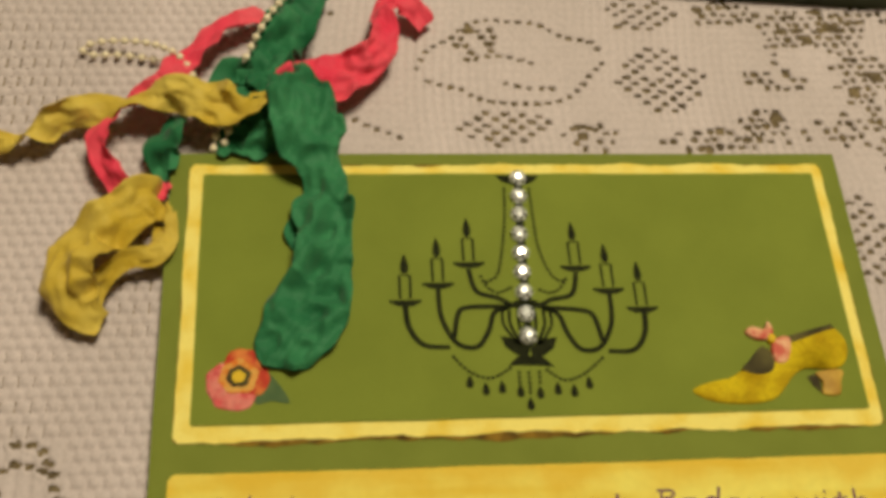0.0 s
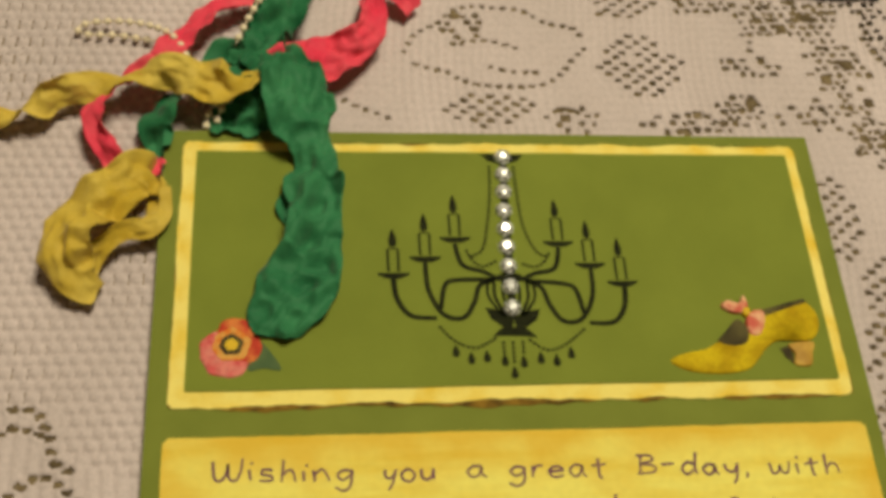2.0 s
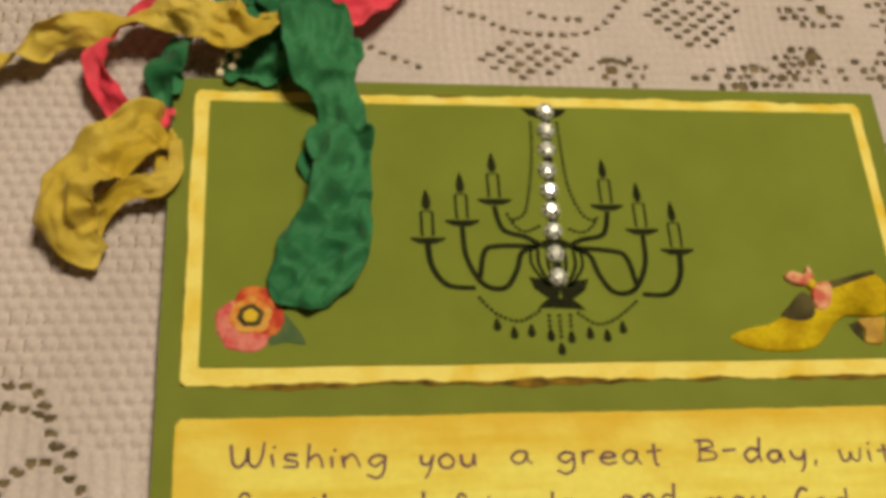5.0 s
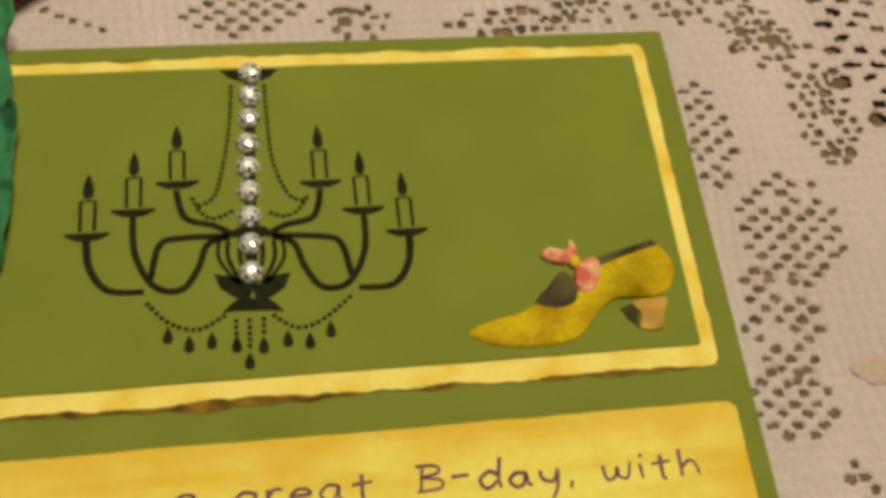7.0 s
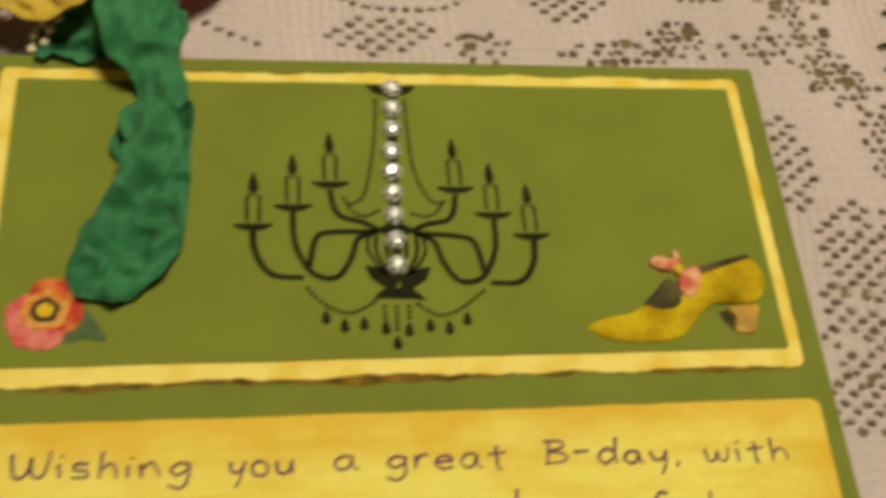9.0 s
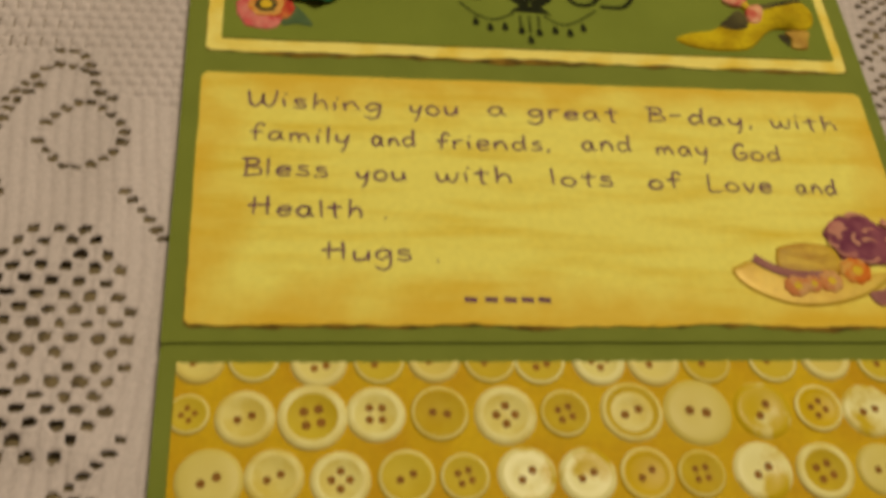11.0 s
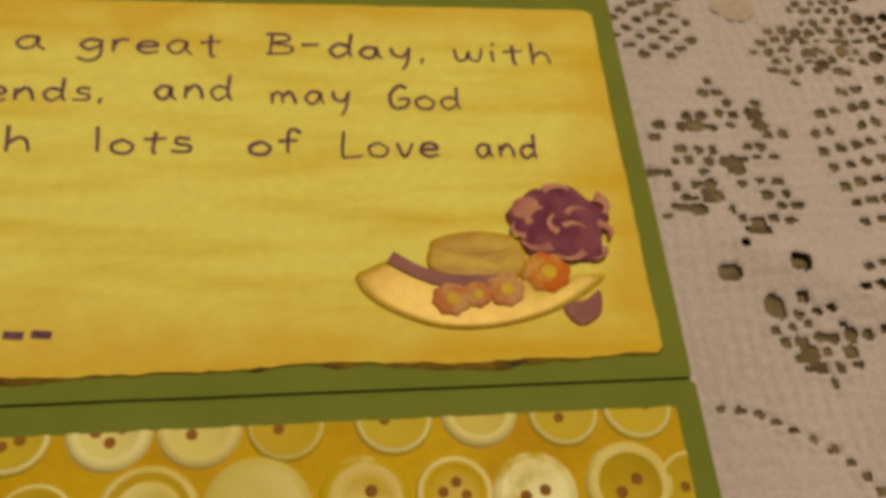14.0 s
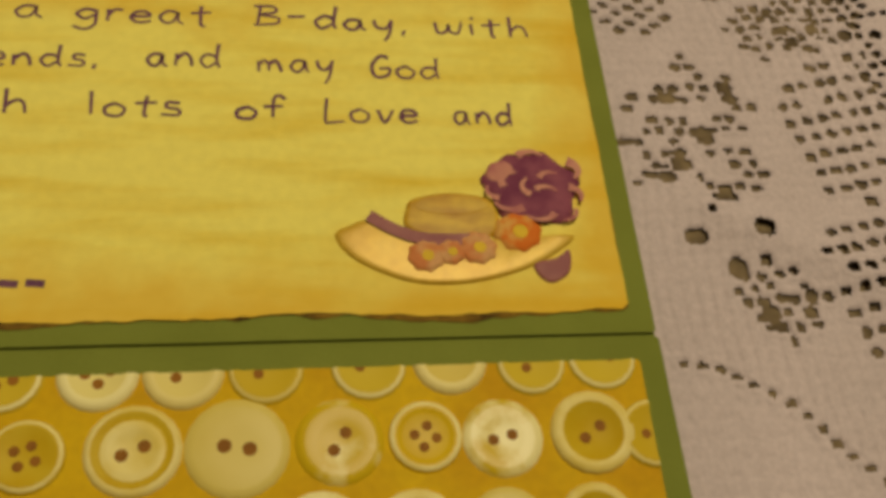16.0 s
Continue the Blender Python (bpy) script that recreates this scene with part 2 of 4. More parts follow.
def ragged(x0, y0, x1, y1, wobble=0.25, step=1.2, corner=1.0, seed=0, sides=(1, 1, 1, 1)):
    """The outline of a hand-torn rectangle; sides: how torn the bottom, right, top and left are."""
    r = random.Random(seed)
    out = []
    legs = [((x0 + corner, y0), (x1 - corner, y0), 0), ((x1, y0 + corner), (x1, y1 - corner), 1),
            ((x1 - corner, y1), (x0 + corner, y1), 2), ((x0, y1 - corner), (x0, y0 + corner), 3)]
    for (ax, ay), (bx, by), k in legs:
        n = max(2, int(math.hypot(bx - ax, by - ay) / step))
        drift = 0.0
        for i in range(n + 1):
            drift = drift * 0.8 + r.uniform(-1, 1) * wobble * sides[k]
            x, y = ax + (bx - ax) * i / n, ay + (by - ay) * i / n
            out.append((x, y + drift) if k in (0, 2) else (x + drift, y))
    return out


def add_stroke(bm, points, width, z, taper=None, step=0.5):
    """An inked line: a strip along a smooth curve."""
    line = spline([(*p, 0) for p in points], step)
    rows = []
    for i, p in enumerate(line):
        d = line[min(i + 1, len(line) - 1)] - line[max(i - 1, 0)]
        d = d / (np.linalg.norm(d) + 1e-9)
        w = width / 2 * (1 if taper is None else taper[0] + (taper[1] - taper[0]) * i / (len(line) - 1))
        side = np.array((-d[1], d[0], 0)) * w
        rows.append((bm.verts.new(v3(*(p + side)[:2], z)), bm.verts.new(v3(*(p - side)[:2], z))))
    for a, b in zip(rows, rows[1:]):
        bm.faces.new((a[0], a[1], b[1], b[0]))


def disc(x, y, rx, ry=None, n=12, turn=0.0):
    ry = ry or rx
    c, s = math.cos(turn), math.sin(turn)
    return [(x + rx * math.cos(a) * c - ry * math.sin(a) * s, y + rx * math.cos(a) * s + ry * math.sin(a) * c)
            for a in (2 * math.pi * i / n for i in range(n))]


def tear(x, y, w, h, n=14):
    """A drop or flame with its tip up at (x, y)."""
    out = []
    for i in range(n):
        a = 2 * math.pi * i / n
        k = (1 - math.cos(a)) / 2
        out.append((x + w / 2 * math.sin(a) * (0.25 + 0.75 * k) * 1.1, y - h * k))
    return out


# ---- room and table ----
def box(name, x0, y0, z0, x1, y1, z1, mat, label, category, kind=""):
    bm = bmesh.new()
    bmesh.ops.create_cube(bm, size=1.0)
    bmesh.ops.transform(bm, verts=bm.verts, matrix=Matrix.LocRotScale(((x0 + x1) / 2, (y0 + y1) / 2, (z0 + z1) / 2), None, (x1 - x0, y1 - y0, z1 - z0)))
    return tagged(part(name, bm, mat), label, category, kind=kind)


# unseen room added round the table; its cream walls bounce the fill light
box("floor", -1.8, -1.8, -0.80, 1.8, 1.8, -0.755, M_FLOOR, "brown wooden floor of the room", "floor", "structure")
box("ceiling", -1.8, -1.8, 1.65, 1.8, 1.8, 1.70, M_WALL, "unseen plain cream ceiling closing the room", "ceiling", "structure")
box("wall_north", -1.8, 1.8, -0.80, 1.8, 1.9, 1.70, M_WALL, "unseen plain cream wall closing the room", "wall", "structure")
box("wall_south", -1.8, -1.9, -0.80, 1.8, -1.8, 1.70, M_WALL, "unseen plain cream wall closing the room", "wall", "structure")
box("wall_east", 1.8, -1.9, -0.80, 1.9, 1.9, 1.70, M_WALL, "unseen plain cream wall closing the room", "wall", "structure")
box("wall_west", -1.9, -1.9, -0.80, -1.8, 1.9, 1.70, M_WALL, "unseen plain cream wall closing the room", "wall", "structure")


def build_table():
    table = tagged(new("table"), "dark brown wooden table under the lace cloth", "table")
    bm = bmesh.new()
    bmesh.ops.create_cube(bm, size=1.0)
    bmesh.ops.transform(bm, verts=bm.verts, matrix=Matrix.LocRotScale((0.07, 0.05, -0.01862), None, (1.3, 1.0, 0.030)))
    bmesh.ops.bevel(bm, geom=list(bm.edges), offset=0.004, segments=2, affect="EDGES")
    part("tabletop", bm, M_TABLE, table)
    for x in (-0.5, 0.64):
        for y in (-0.38, 0.48):
            bm = bmesh.new()
            bmesh.ops.create_cone(bm, cap_ends=True, segments=16, radius1=0.02, radius2=0.032, depth=0.72)
            bmesh.ops.translate(bm, verts=bm.verts, vec=(x, y, -0.03362 - 0.36))
            part("leg", bm, M_TABLE, table)


build_table()

# ---- lace tablecloth ----
X0, X1, Y0, Y1, CELL = -62.0, 206.0, -214.0, 70.0, 0.4
CLOTH_Z = -3.0
# lattices of small openings: middle, half-widths, how full, weave (0 slanting, 1 square, 2 knitted)
LATTICES = [(106, 21.5, 10, 8.8, .95, 0), (69.5, 9, 10.5, 4.8, .95, 0), (104, 41, 8, 6.5, .95, 0), (145, -19, 4.6, 10, .95, 0), (155, -37.7, 9.5, 10.5, .95, 0),
            (147.5, -66.5, 7, 6.5, .95, 0), (149, -53, 6, 10, .85, 0), (178, -90, 10.5, 13, .92, 1), (175, -116, 8.5, 11, .9, 1),
            (-19, -121, 14, 22.5, .97, 0), (-32, -76, 5, 5, .4, 0), (-16, -174, 15, 15, .95, 0), (-9, -196, 9, 9, .95, 0), (32, 36, 2, 5, .7, 0), (185, 4, 14, 24, .9, 2)]
# clusters of uneven openings: middle, half-widths, how full
CLUSTERS = [(65, 31, 5, 5.5, .8), (89, 7, 5, 4.6, .8), (124, 40.5, 8, 4, .9), (145, 36, 13, 6.5, .9), (157, 41, 6, 4, .8), (132, 21.5, 7.5, 3.2, .8), (116, 5.6, 11, 3, .85), (128.5, 9, 6, 5, .85),
            (154, 22, 8, 9, .8), (149, 8.5, 12, 5, .7), (159, 2, 6, 8, .8), (167, 33, 4.5, 9, .8), (167, -14, 6, 13, .75), (156, -90, 8, 14, .55), (147, -92, 4.5, 9, .6), (160, -118, 6, 6, .8),
            (178, -66, 9, 8, .8), (168, -70, 6, 6, .7), (192, -32, 8, 12, .6), (190, -75, 8, 10, .8)]
# the largest single openings
LARGE = [(160, -82), (155, -91), (156, -101), (150, -108), (160, -107), (150, -96), (155, -113), (158, -120), (157, 23), (151, 18.5), (160, 12), (172, -10), (162, 0), (143, 33.5), (150, 37), (131, 11.5), (176, -18)]
# rows of openings along the outlines of the leaves
OUTLINES = [[(49.9, 21.8), (53.5, 29.1), (59, 32.6), (62, 36), (67, 38), (73, 37.6), (79, 37), (85, 33.4), (91, 32), (93, 29)], [(51.2, 21.8), (56.8, 19.6), (60, 19), (64, 16.4), (70, 15.2), (80, 15.2), (86, 18), (90, 23), (93, 26)],
            [(68, 21), (75, 19.4), (82, 19)], [(131, 33), (134, 29), (133, 25)], [(-26.4, -59), (-20.4, -59.4), (-17.5, -63.5), (-16, -68.8), (-11.8, -71.2)],
            [(141.5, -126.6), (148, -127.4), (153.5, -130.2), (158.8, -133.8), (164.4, -140.3), (172, -147)],
            [(-26.2, -78.6), (-18.3, -71.6), (-10.3, -77.8), (-12.9, -84.3), (-19.7, -86.7), (-26.2, -80)], [(-10.4, -90), (-7.5, -93.5), (-4.5, -97.5), (-1, -102.5)], [(-4, -137), (-7, -142), (-10, -145), (-14, -148)], [(-14, -148), (-8, -149.4), (-2.6, -151)], [(-25, -66), (-31, -72.6), (-34, -83), (-30, -93)],
            [(-36.5, -78), (-31.4, -70.1), (-25, -62.9), (-19, -63.7)], [(141, -100), (147, -97), (150, -92)], [(188, -40), (180, -46), (174, -44)], [(35, 12), (40, 9), (47, 6)], [(80, 5), (86, 9), (92, 7)],
            [(-33, -100), (-35, -110), (-34, -122)], [(62, 27), (70, 28), (77, 26)]]


def build_cloth():
    r = np.random.RandomState(5)
    nx, ny = int((X1 - X0) / CELL), int((Y1 - Y0) / CELL)
    solid = np.ones((ny, nx), bool)

    def pierce(x, y, w, h):
        """An opening with rounded corners, leaning a little."""
        i0, i1 = int((x - w - X0) / CELL), int((x + w - X0) / CELL) + 2
        j0, j1 = int((y - h - Y0) / CELL), int((y + h - Y0) / CELL) + 2
        if min(i0, j0) < 0 or i1 >= nx or j1 >= ny:
            return
        px, py = np.meshgrid(X0 + CELL * (np.arange(i0, i1) + .5), Y0 + CELL * (np.arange(j0, j1) + .5))
        dx, dy = px - x, py - y
        lean = r.uniform(-.25, .25)
        solid[j0:j1, i0:i1] &= ~(np.abs((dx + lean * dy) / (w / 2)) ** 3 + np.abs((dy - lean * dx) / (h / 2)) ** 3 < 1)

    for cx, cy, rx, ry, full, square in LATTICES:
        for j in range(-14, 15):
            for i in range(-12, 13):
                if square == 2:
                    x, y = i * 5.2 + (j % 2) * 2.6, j * 2.9 - i * 0.5
                elif square:
                    x, y = i * 2.65 - j * 0.7, j * 3.0 + i * 0.55
                else:
                    x, y = (i * 4.4 + (j % 2) * 2.2, j * 2.6 - i * 0.15) if cx < 0 else (i * 3.9 + (j % 2) * 1.95, j * 1.65 - i * 0.3)
                if (x / rx) ** 2 + (y / ry) ** 2 < 1 and r.rand() < full:
                    pierce(cx + x + r.uniform(-.2, .2), cy + y + r.uniform(-.15, .15), r.uniform(1.5, 2.1) * (1.2 if cx < 0 else 1.7 if square == 2 else 1), r.uniform(1.1, 1.8) if square else r.uniform(0.9, 1.4) * (1.45 if cx < 0 else 1))
    for cx, cy, rx, ry, full in CLUSTERS:
        for j in range(-9, 10):
            for i in range(-8, 9):
                x, y = i * 2.45 + (j % 2) * 1.2 + 0.25 * j + r.uniform(-.45, .45), j * 2.0 + 0.1 * i + r.uniform(-.35, .35)
                if (x / rx) ** 2 + (y / ry) ** 2 < r.uniform(.8, 1.25) and r.rand() < full + .08:
                    big = 1.4 if r.rand() < 0.18 else 1.0
                    pierce(cx + x, cy + y, big * r.uniform(1.1, 2.0), big * r.uniform(.9, 1.7))
    for x, y in LARGE:
        pierce(x, y, r.uniform(2.6, 3.4), r.uniform(2.5, 3.3))
    for line in OUTLINES:
        pts, gone = spline([(*p, 0) for p in line], 0.4), 0.0
        for a, b in zip(pts, pts[1:]):
            gone += np.linalg.norm(b - a)
            if gone > 2.3:
                gone = 0.0
                big = 1.35 if b[0] < 0 else 1.0
                pierce(b[0], b[1], big * r.uniform(1.2, 1.9), big * r.uniform(.8, 1.2))
    gx, gy = np.meshgrid(X0 + CELL * np.arange(nx + 1), Y0 + CELL * np.arange(ny + 1))
    # waffle weave in the plain parts, ribs along the border, threads elsewhere
    waffle = ((gy > -57 + 0.1 * gx) & (gx < 34 - 0.2 * gy)) | ((gx > -15) & (gx < 20) & (gy > -74 - 0.4 * gx)) | ((gx > 138) & (gy < -130 - 0.75 * (gx - 150)))
    ribs = (gx < 8) & ~waffle
    z = np.full(gx.shape, CLOTH_Z)
    shift = 0.5 * (np.floor((gy + 0.2) / 2.4) % 2)
    knot = np.abs(np.sin(np.pi * (gx / 2.8 + shift))) * np.abs(np.sin(np.pi * (gy + 0.2) / 2.4))
    z += np.where(waffle, (0.8 * knot ** 0.7 - 0.5) * np.where(gx > 100, 0.22, 1), 0)
    z += np.where(ribs, 0.36 * np.abs(np.cos(np.pi * (gx + 1.5 * np.sin(gy / 14)) / 2.6)) - 0.2, 0)
    z += np.where(~(waffle | ribs), 0.16 * np.cos(2 * np.pi * (gx + 1.2 * np.sin(gy / 11)) / 2.0) * (0.5 + 0.5 * np.sin(gx / 9 + gy / 14)) + 0.04 * np.cos(2 * np.pi * gy / 2.2), 0)
    z += 0.15 * np.sin(gx / 17 + 1) * np.sin(gy / 13) - 0.15
    # shallow folds where the cloth is not pulled straight
    edge = np.clip((-4 - gx) / 8, 0, 1)
    z += edge * (1.5 * np.exp(-((gy + 146 + 0.5 * gx) / 5) ** 2) + 1.1 * np.exp(-((gy + 96 - 0.6 * gx) / 6) ** 2))
    z += np.clip((gx - 146) / 10, 0, 1) * (1.2 * np.exp(-((gy + 108 + 0.5 * (gx - 160)) / 4) ** 2) + 0.9 * np.exp(-((gx - 176 + 0.2 * gy) / 5) ** 2))
    # threads drawn together round each opening: low at its edge, a raised rim behind it
    def grown(mask):
        out = mask.copy()
        out[1:] |= mask[:-1]
        out[:-1] |= mask[1:]
        out[:, 1:] |= mask[:, :-1]
        out[:, :-1] |= mask[:, 1:]
        return out

    at_edge = np.zeros(gx.shape, bool)
    for dj in (0, 1):
        for di in (0, 1):
            at_edge[dj:dj + ny, di:di + nx] |= ~solid
    rim = grown(at_edge)
    z += np.where(at_edge, -0.18, np.where(rim, 0.16, np.where(grown(rim), 0.10, 0.0)))
    gx = gx + r.uniform(-.09, .09, gx.shape)
    gy = gy + r.uniform(-.09, .09, gy.shape)
    verts = np.stack([gx, gy, z], -1).reshape(-1, 3) / 1000
    jj, ii = np.nonzero(solid)
    a = jj * (nx + 1) + ii
    faces = np.stack([a, a + 1, a + nx + 2, a + nx + 1], -1)
    # the plain rest of the cloth round the patterned stretch
    ox, oy = (-560, 700), (-430, 530)
    base = len(verts)
    ring = [(ox[0], oy[0]), (ox[1], oy[0]), (ox[1], oy[1]), (ox[0], oy[1]), (X0, Y0), (X1, Y0), (X1, Y1), (X0, Y1)]
    verts = np.concatenate([verts, np.array([(x, y, CLOTH_Z - 0.2) for x, y in ring]) / 1000])
    outer = np.array([(0, 1, 5, 4), (1, 2, 6, 5), (2, 3, 7, 6), (3, 0, 4, 7)]) + base
    faces = np.concatenate([faces, outer])
    me = bpy.data.meshes.new("lace_tablecloth")
    me.vertices.add(len(verts))
    me.vertices.foreach_set("co", verts.ravel())
    me.loops.add(faces.size)
    me.loops.foreach_set("vertex_index", faces.ravel())
    me.polygons.add(len(faces))
    me.polygons.foreach_set("loop_start", np.arange(0, faces.size, 4))
    me.polygons.foreach_set("loop_total", np.full(len(faces), 4))
    me.polygons.foreach_set("use_smooth", np.ones(len(faces), bool))
    me.update(calc_edges=True)
    me.materials.append(M_CLOTH)
    tagged(new("lace_tablecloth", me), "white cotton lace tablecloth with floral openwork on the table", "tablecloth")


build_cloth()

# ---- the card ----
card = tagged(new("greeting_card"), "open olive green handmade birthday card lying on the lace cloth", "card")
card.location = v3(0, 0, -3.0)


def fixed(ob):
    """Keeps a part where it was built, under the card's base."""
    ob.matrix_parent_inverse = Matrix.Translation(-card.location)
    return ob


def card_part(name, bm, mats, label="", smooth=False, under=None):
    ob = part(name, bm, mats, under or card, label, smooth)
    return ob if under else fixed(ob)


def card_panels():
    bm = bmesh.new()
    add_slab(bm, ragged(0, -123.6, 140, 0, 0.03, 4, 0.3, 1), -2.9, 0.0)
    card_part("upper_panel", bm, M_CARD)
    bm = bmesh.new()
    add_slab(bm, ragged(0, -248, 140.2, -124.3, 0.03, 4, 0.3, 2), -2.9, -0.05)
    card_part("lower_panel", bm, M_CARD)
    bm = bmesh.new()
    add_slab(bm, [(0.2, -124.5), (139.9, -124.5), (139.9, -123.4), (0.2, -123.4)], -2.8, -0.5)
    card_part("fold", bm, M_CARD, "dark creased fold between the panels")


card_panels()
bm = bmesh.new()
add_slab(bm, ragged(3.8, -60.5, 136.2, -2.9, 0.16, 1.1, 0.9, 3, (1.5, .8, 1.2, .6)), 0.0, 0.30, 0, 1)
yellow_mat = card_part("yellow_mat", bm, [M_MAT, M_EDGE], "yellow inked mat with torn dark edges")
# dark sheet jutting out below the mat, painted in for its edge shadow
bm = bmesh.new()
add_slab(bm, ragged(3.75, -60.95, 136.35, -2.85, 0.20, 1.3, 0.8, 23, (1.6, .7, .6, .5)), 0.0, 0.12)
card_part("edge_shadow", bm, M_EDGE, "dark ragged sheet standing in for the torn edge's shadow", under=yellow_mat)
bm = bmesh.new()
add_slab(bm, ragged(6.7, -57.4, 133.9, -5.2, 0.05, 3, 0.3, 4), 0.30, 0.60)
green_inset = card_part("green_inset", bm, M_INSET)
bm = bmesh.new()
add_slab(bm, ragged(3.4, -120.6, 136.9, -66.2, 0.14, 1.1, 0.9, 6, (1.6, .4, .4, .4)), 0.0, 0.30, 0, 1)
message_paper = card_part("message_paper", bm, [M_NOTE, M_EDGE], "streaked yellow paper with handwriting")
# the same painted shadow sheet along the message paper's lower edge
bm = bmesh.new()
add_slab(bm, ragged(3.4, -120.95, 137.0, -66.2, 0.20, 1.3, 0.8, 29, (1.6, .4, .3, .4)), 0.0, 0.12)
card_part("edge_shadow", bm, M_EDGE, "dark ragged sheet standing in for the torn edge's shadow", under=message_paper)
bm = bmesh.new()
add_slab(bm, ragged(2.8, -245, 137, -127.4, 0.03, 4, 0.3, 7), -0.05, 0.20)
button_paper = card_part("button_paper", bm, M_BUTTON_PAPER, "amber paper printed with rows of yellow buttons")

# ---- stamped chandelier ----
INK_Z = 0.64
AXIS = 69.4


def chandelier():
    bm = bmesh.new()
    for s in (-1, 1):
        def q(x, y):
            return (AXIS + s * x, y - (0.09 * x if s > 0 else 0))
        # three arms a side, the inner loop and the ribs of the body
        add_stroke(bm, [q(23.4, -34.6), q(22.8, -39.2), q(20.2, -42.8), q(15.2, -43.4)], 1.1, INK_Z, (1.1, .8))
        add_stroke(bm, [q(16.9, -31.0), q(16.5, -37.4), q(13.8, -42.6), q(10, -43.4), q(7.6, -40.2), q(6.2, -36.4), q(3.0, -35.3)], 1.0, INK_Z)
        add_stroke(bm, [q(14.3, -41.4), q(13.2, -36.4), q(10.8, -35.2), q(3.2, -35.2)], 1.0, INK_Z)
        add_stroke(bm, [q(10.7, -27), q(9.4, -31.8), q(5.2, -33.4), q(2.2, -35.2)], 1.0, INK_Z)
        for x, w in ((1.6, .7), (3.3, .7), (4.6, .6)):
            add_stroke(bm, [q(x, -36), q(x, -39), q(x * .45, -43)], w, INK_Z)
        # leaves of the bowl and its foot
        add_slab(bm, [q(0, -44.2), q(2.2, -41.9), q(5.5, -41.2), q(4.6, -43.6), q(2.6, -45.2), q(0.4, -45.6)], INK_Z - .03, INK_Z)
        add_slab(bm, [q(0, -45.4), q(2.0, -45.2), q(3.4, -46.3), q(4.4, -47.4), q(2.2, -47.3), q(0, -47.4)], INK_Z - .03, INK_Z + .005)
    add_slab(bm, disc(AXIS, -34.8, 2.8, 1.2, 16), INK_Z - .03, INK_Z + .01)
    add_slab(bm, [(65.6, -5.6), (74.8, -5.6), (73.4, -7.2), (71.6, -7.9), (69, -7.9), (67, -7.2)], INK_Z - .03, INK_Z + .01)
    add_stroke(bm, [(70.4, -6), (69.8, -20), (69.3, -44)], 1.7, INK_Z + .015)
    body = card_part("chandelier_print", bm, M_INK, "black stamped chandelier")
    for x, y, w in ((46.1, -23.6, 1.05), (52.6, -20, 1), (58.9, -15.6, 1), (80.2, -16.6, .95), (86.3, -21.6, .95), (92.5, -25.7, .95)):
        bm = bmesh.new()
        add_slab(bm, tear(x, y, 2.1 * w, 4.3), INK_Z - .03, INK_Z)
        for side in (-1, 1):
            add_stroke(bm, [(x + side * 1.05, y - 4.7), (x + side * 1.0, y - 9.6)], 0.52 * w, INK_Z)
        add_stroke(bm, [(x - 1.05, y - 4.6), (x + 1.05, y - 4.6)], 0.3, INK_Z)
        add_slab(bm, [(x - 3.2, y - 9.9), (x + 3.2, y - 9.9), (x + 3.1, y - 10.4), (x + 1.4, y - 11.2), (x - 1.4, y - 11.2), (x - 3.1, y - 10.4)], INK_Z - .03, INK_Z + .012)
        card_part("candle_print", bm, M_INK, under=body)
    chains = ([(67.3, -7.9), (66.9, -15), (65.9, -22), (64.4, -28.2), (62.1, -29.9)], [(72.4, -7.9), (72.6, -15), (73.2, -23), (75.3, -28.7), (77.6, -30)],
              [(60.7, -27.8), (62.2, -31), (64.3, -32.2), (67, -31)], [(78.4, -28.6), (76.6, -31.4), (74.4, -32.4), (71.8, -31.4)],
              [(54.1, -44.6), (57.5, -48.3), (61.5, -49.7), (65.4, -47.8)], [(83.9, -45.6), (79.2, -49.3), (75.5, -50.4), (72.2, -48.3)],
              [(66.9, -47.8), (66.9, -51)], [(68.8, -47.8), (68.7, -53.4)], [(70.8, -47.8), (70.7, -51.3)])
    for line in chains:
        bm = bmesh.new()
        pts, gone = spline([(*p, 0) for p in line], 0.1), 0.0
        for a, b in zip(pts, pts[1:]):
            gone += np.linalg.norm(b - a)
            if gone > 0.92:
                gone = 0.0
                add_slab(bm, disc(b[0], b[1], 0.39, n=8), INK_Z - .03, INK_Z)
        card_part("bead_chain_print", bm, M_INK, under=body)
    for x, y in ((57.5, -49), (60.4, -50.5), (63.5, -50.2), (66.9, -51), (68.6, -53.6), (70.6, -51.4), (74, -50.7), (77.1, -51.2), (80.1, -49.7)):
        bm = bmesh.new()
        add_slab(bm, tear(x, y, 1.9, 2.6), INK_Z - .03, INK_Z)
        card_part("drop_print", bm, M_INK, under=body)


chandelier()


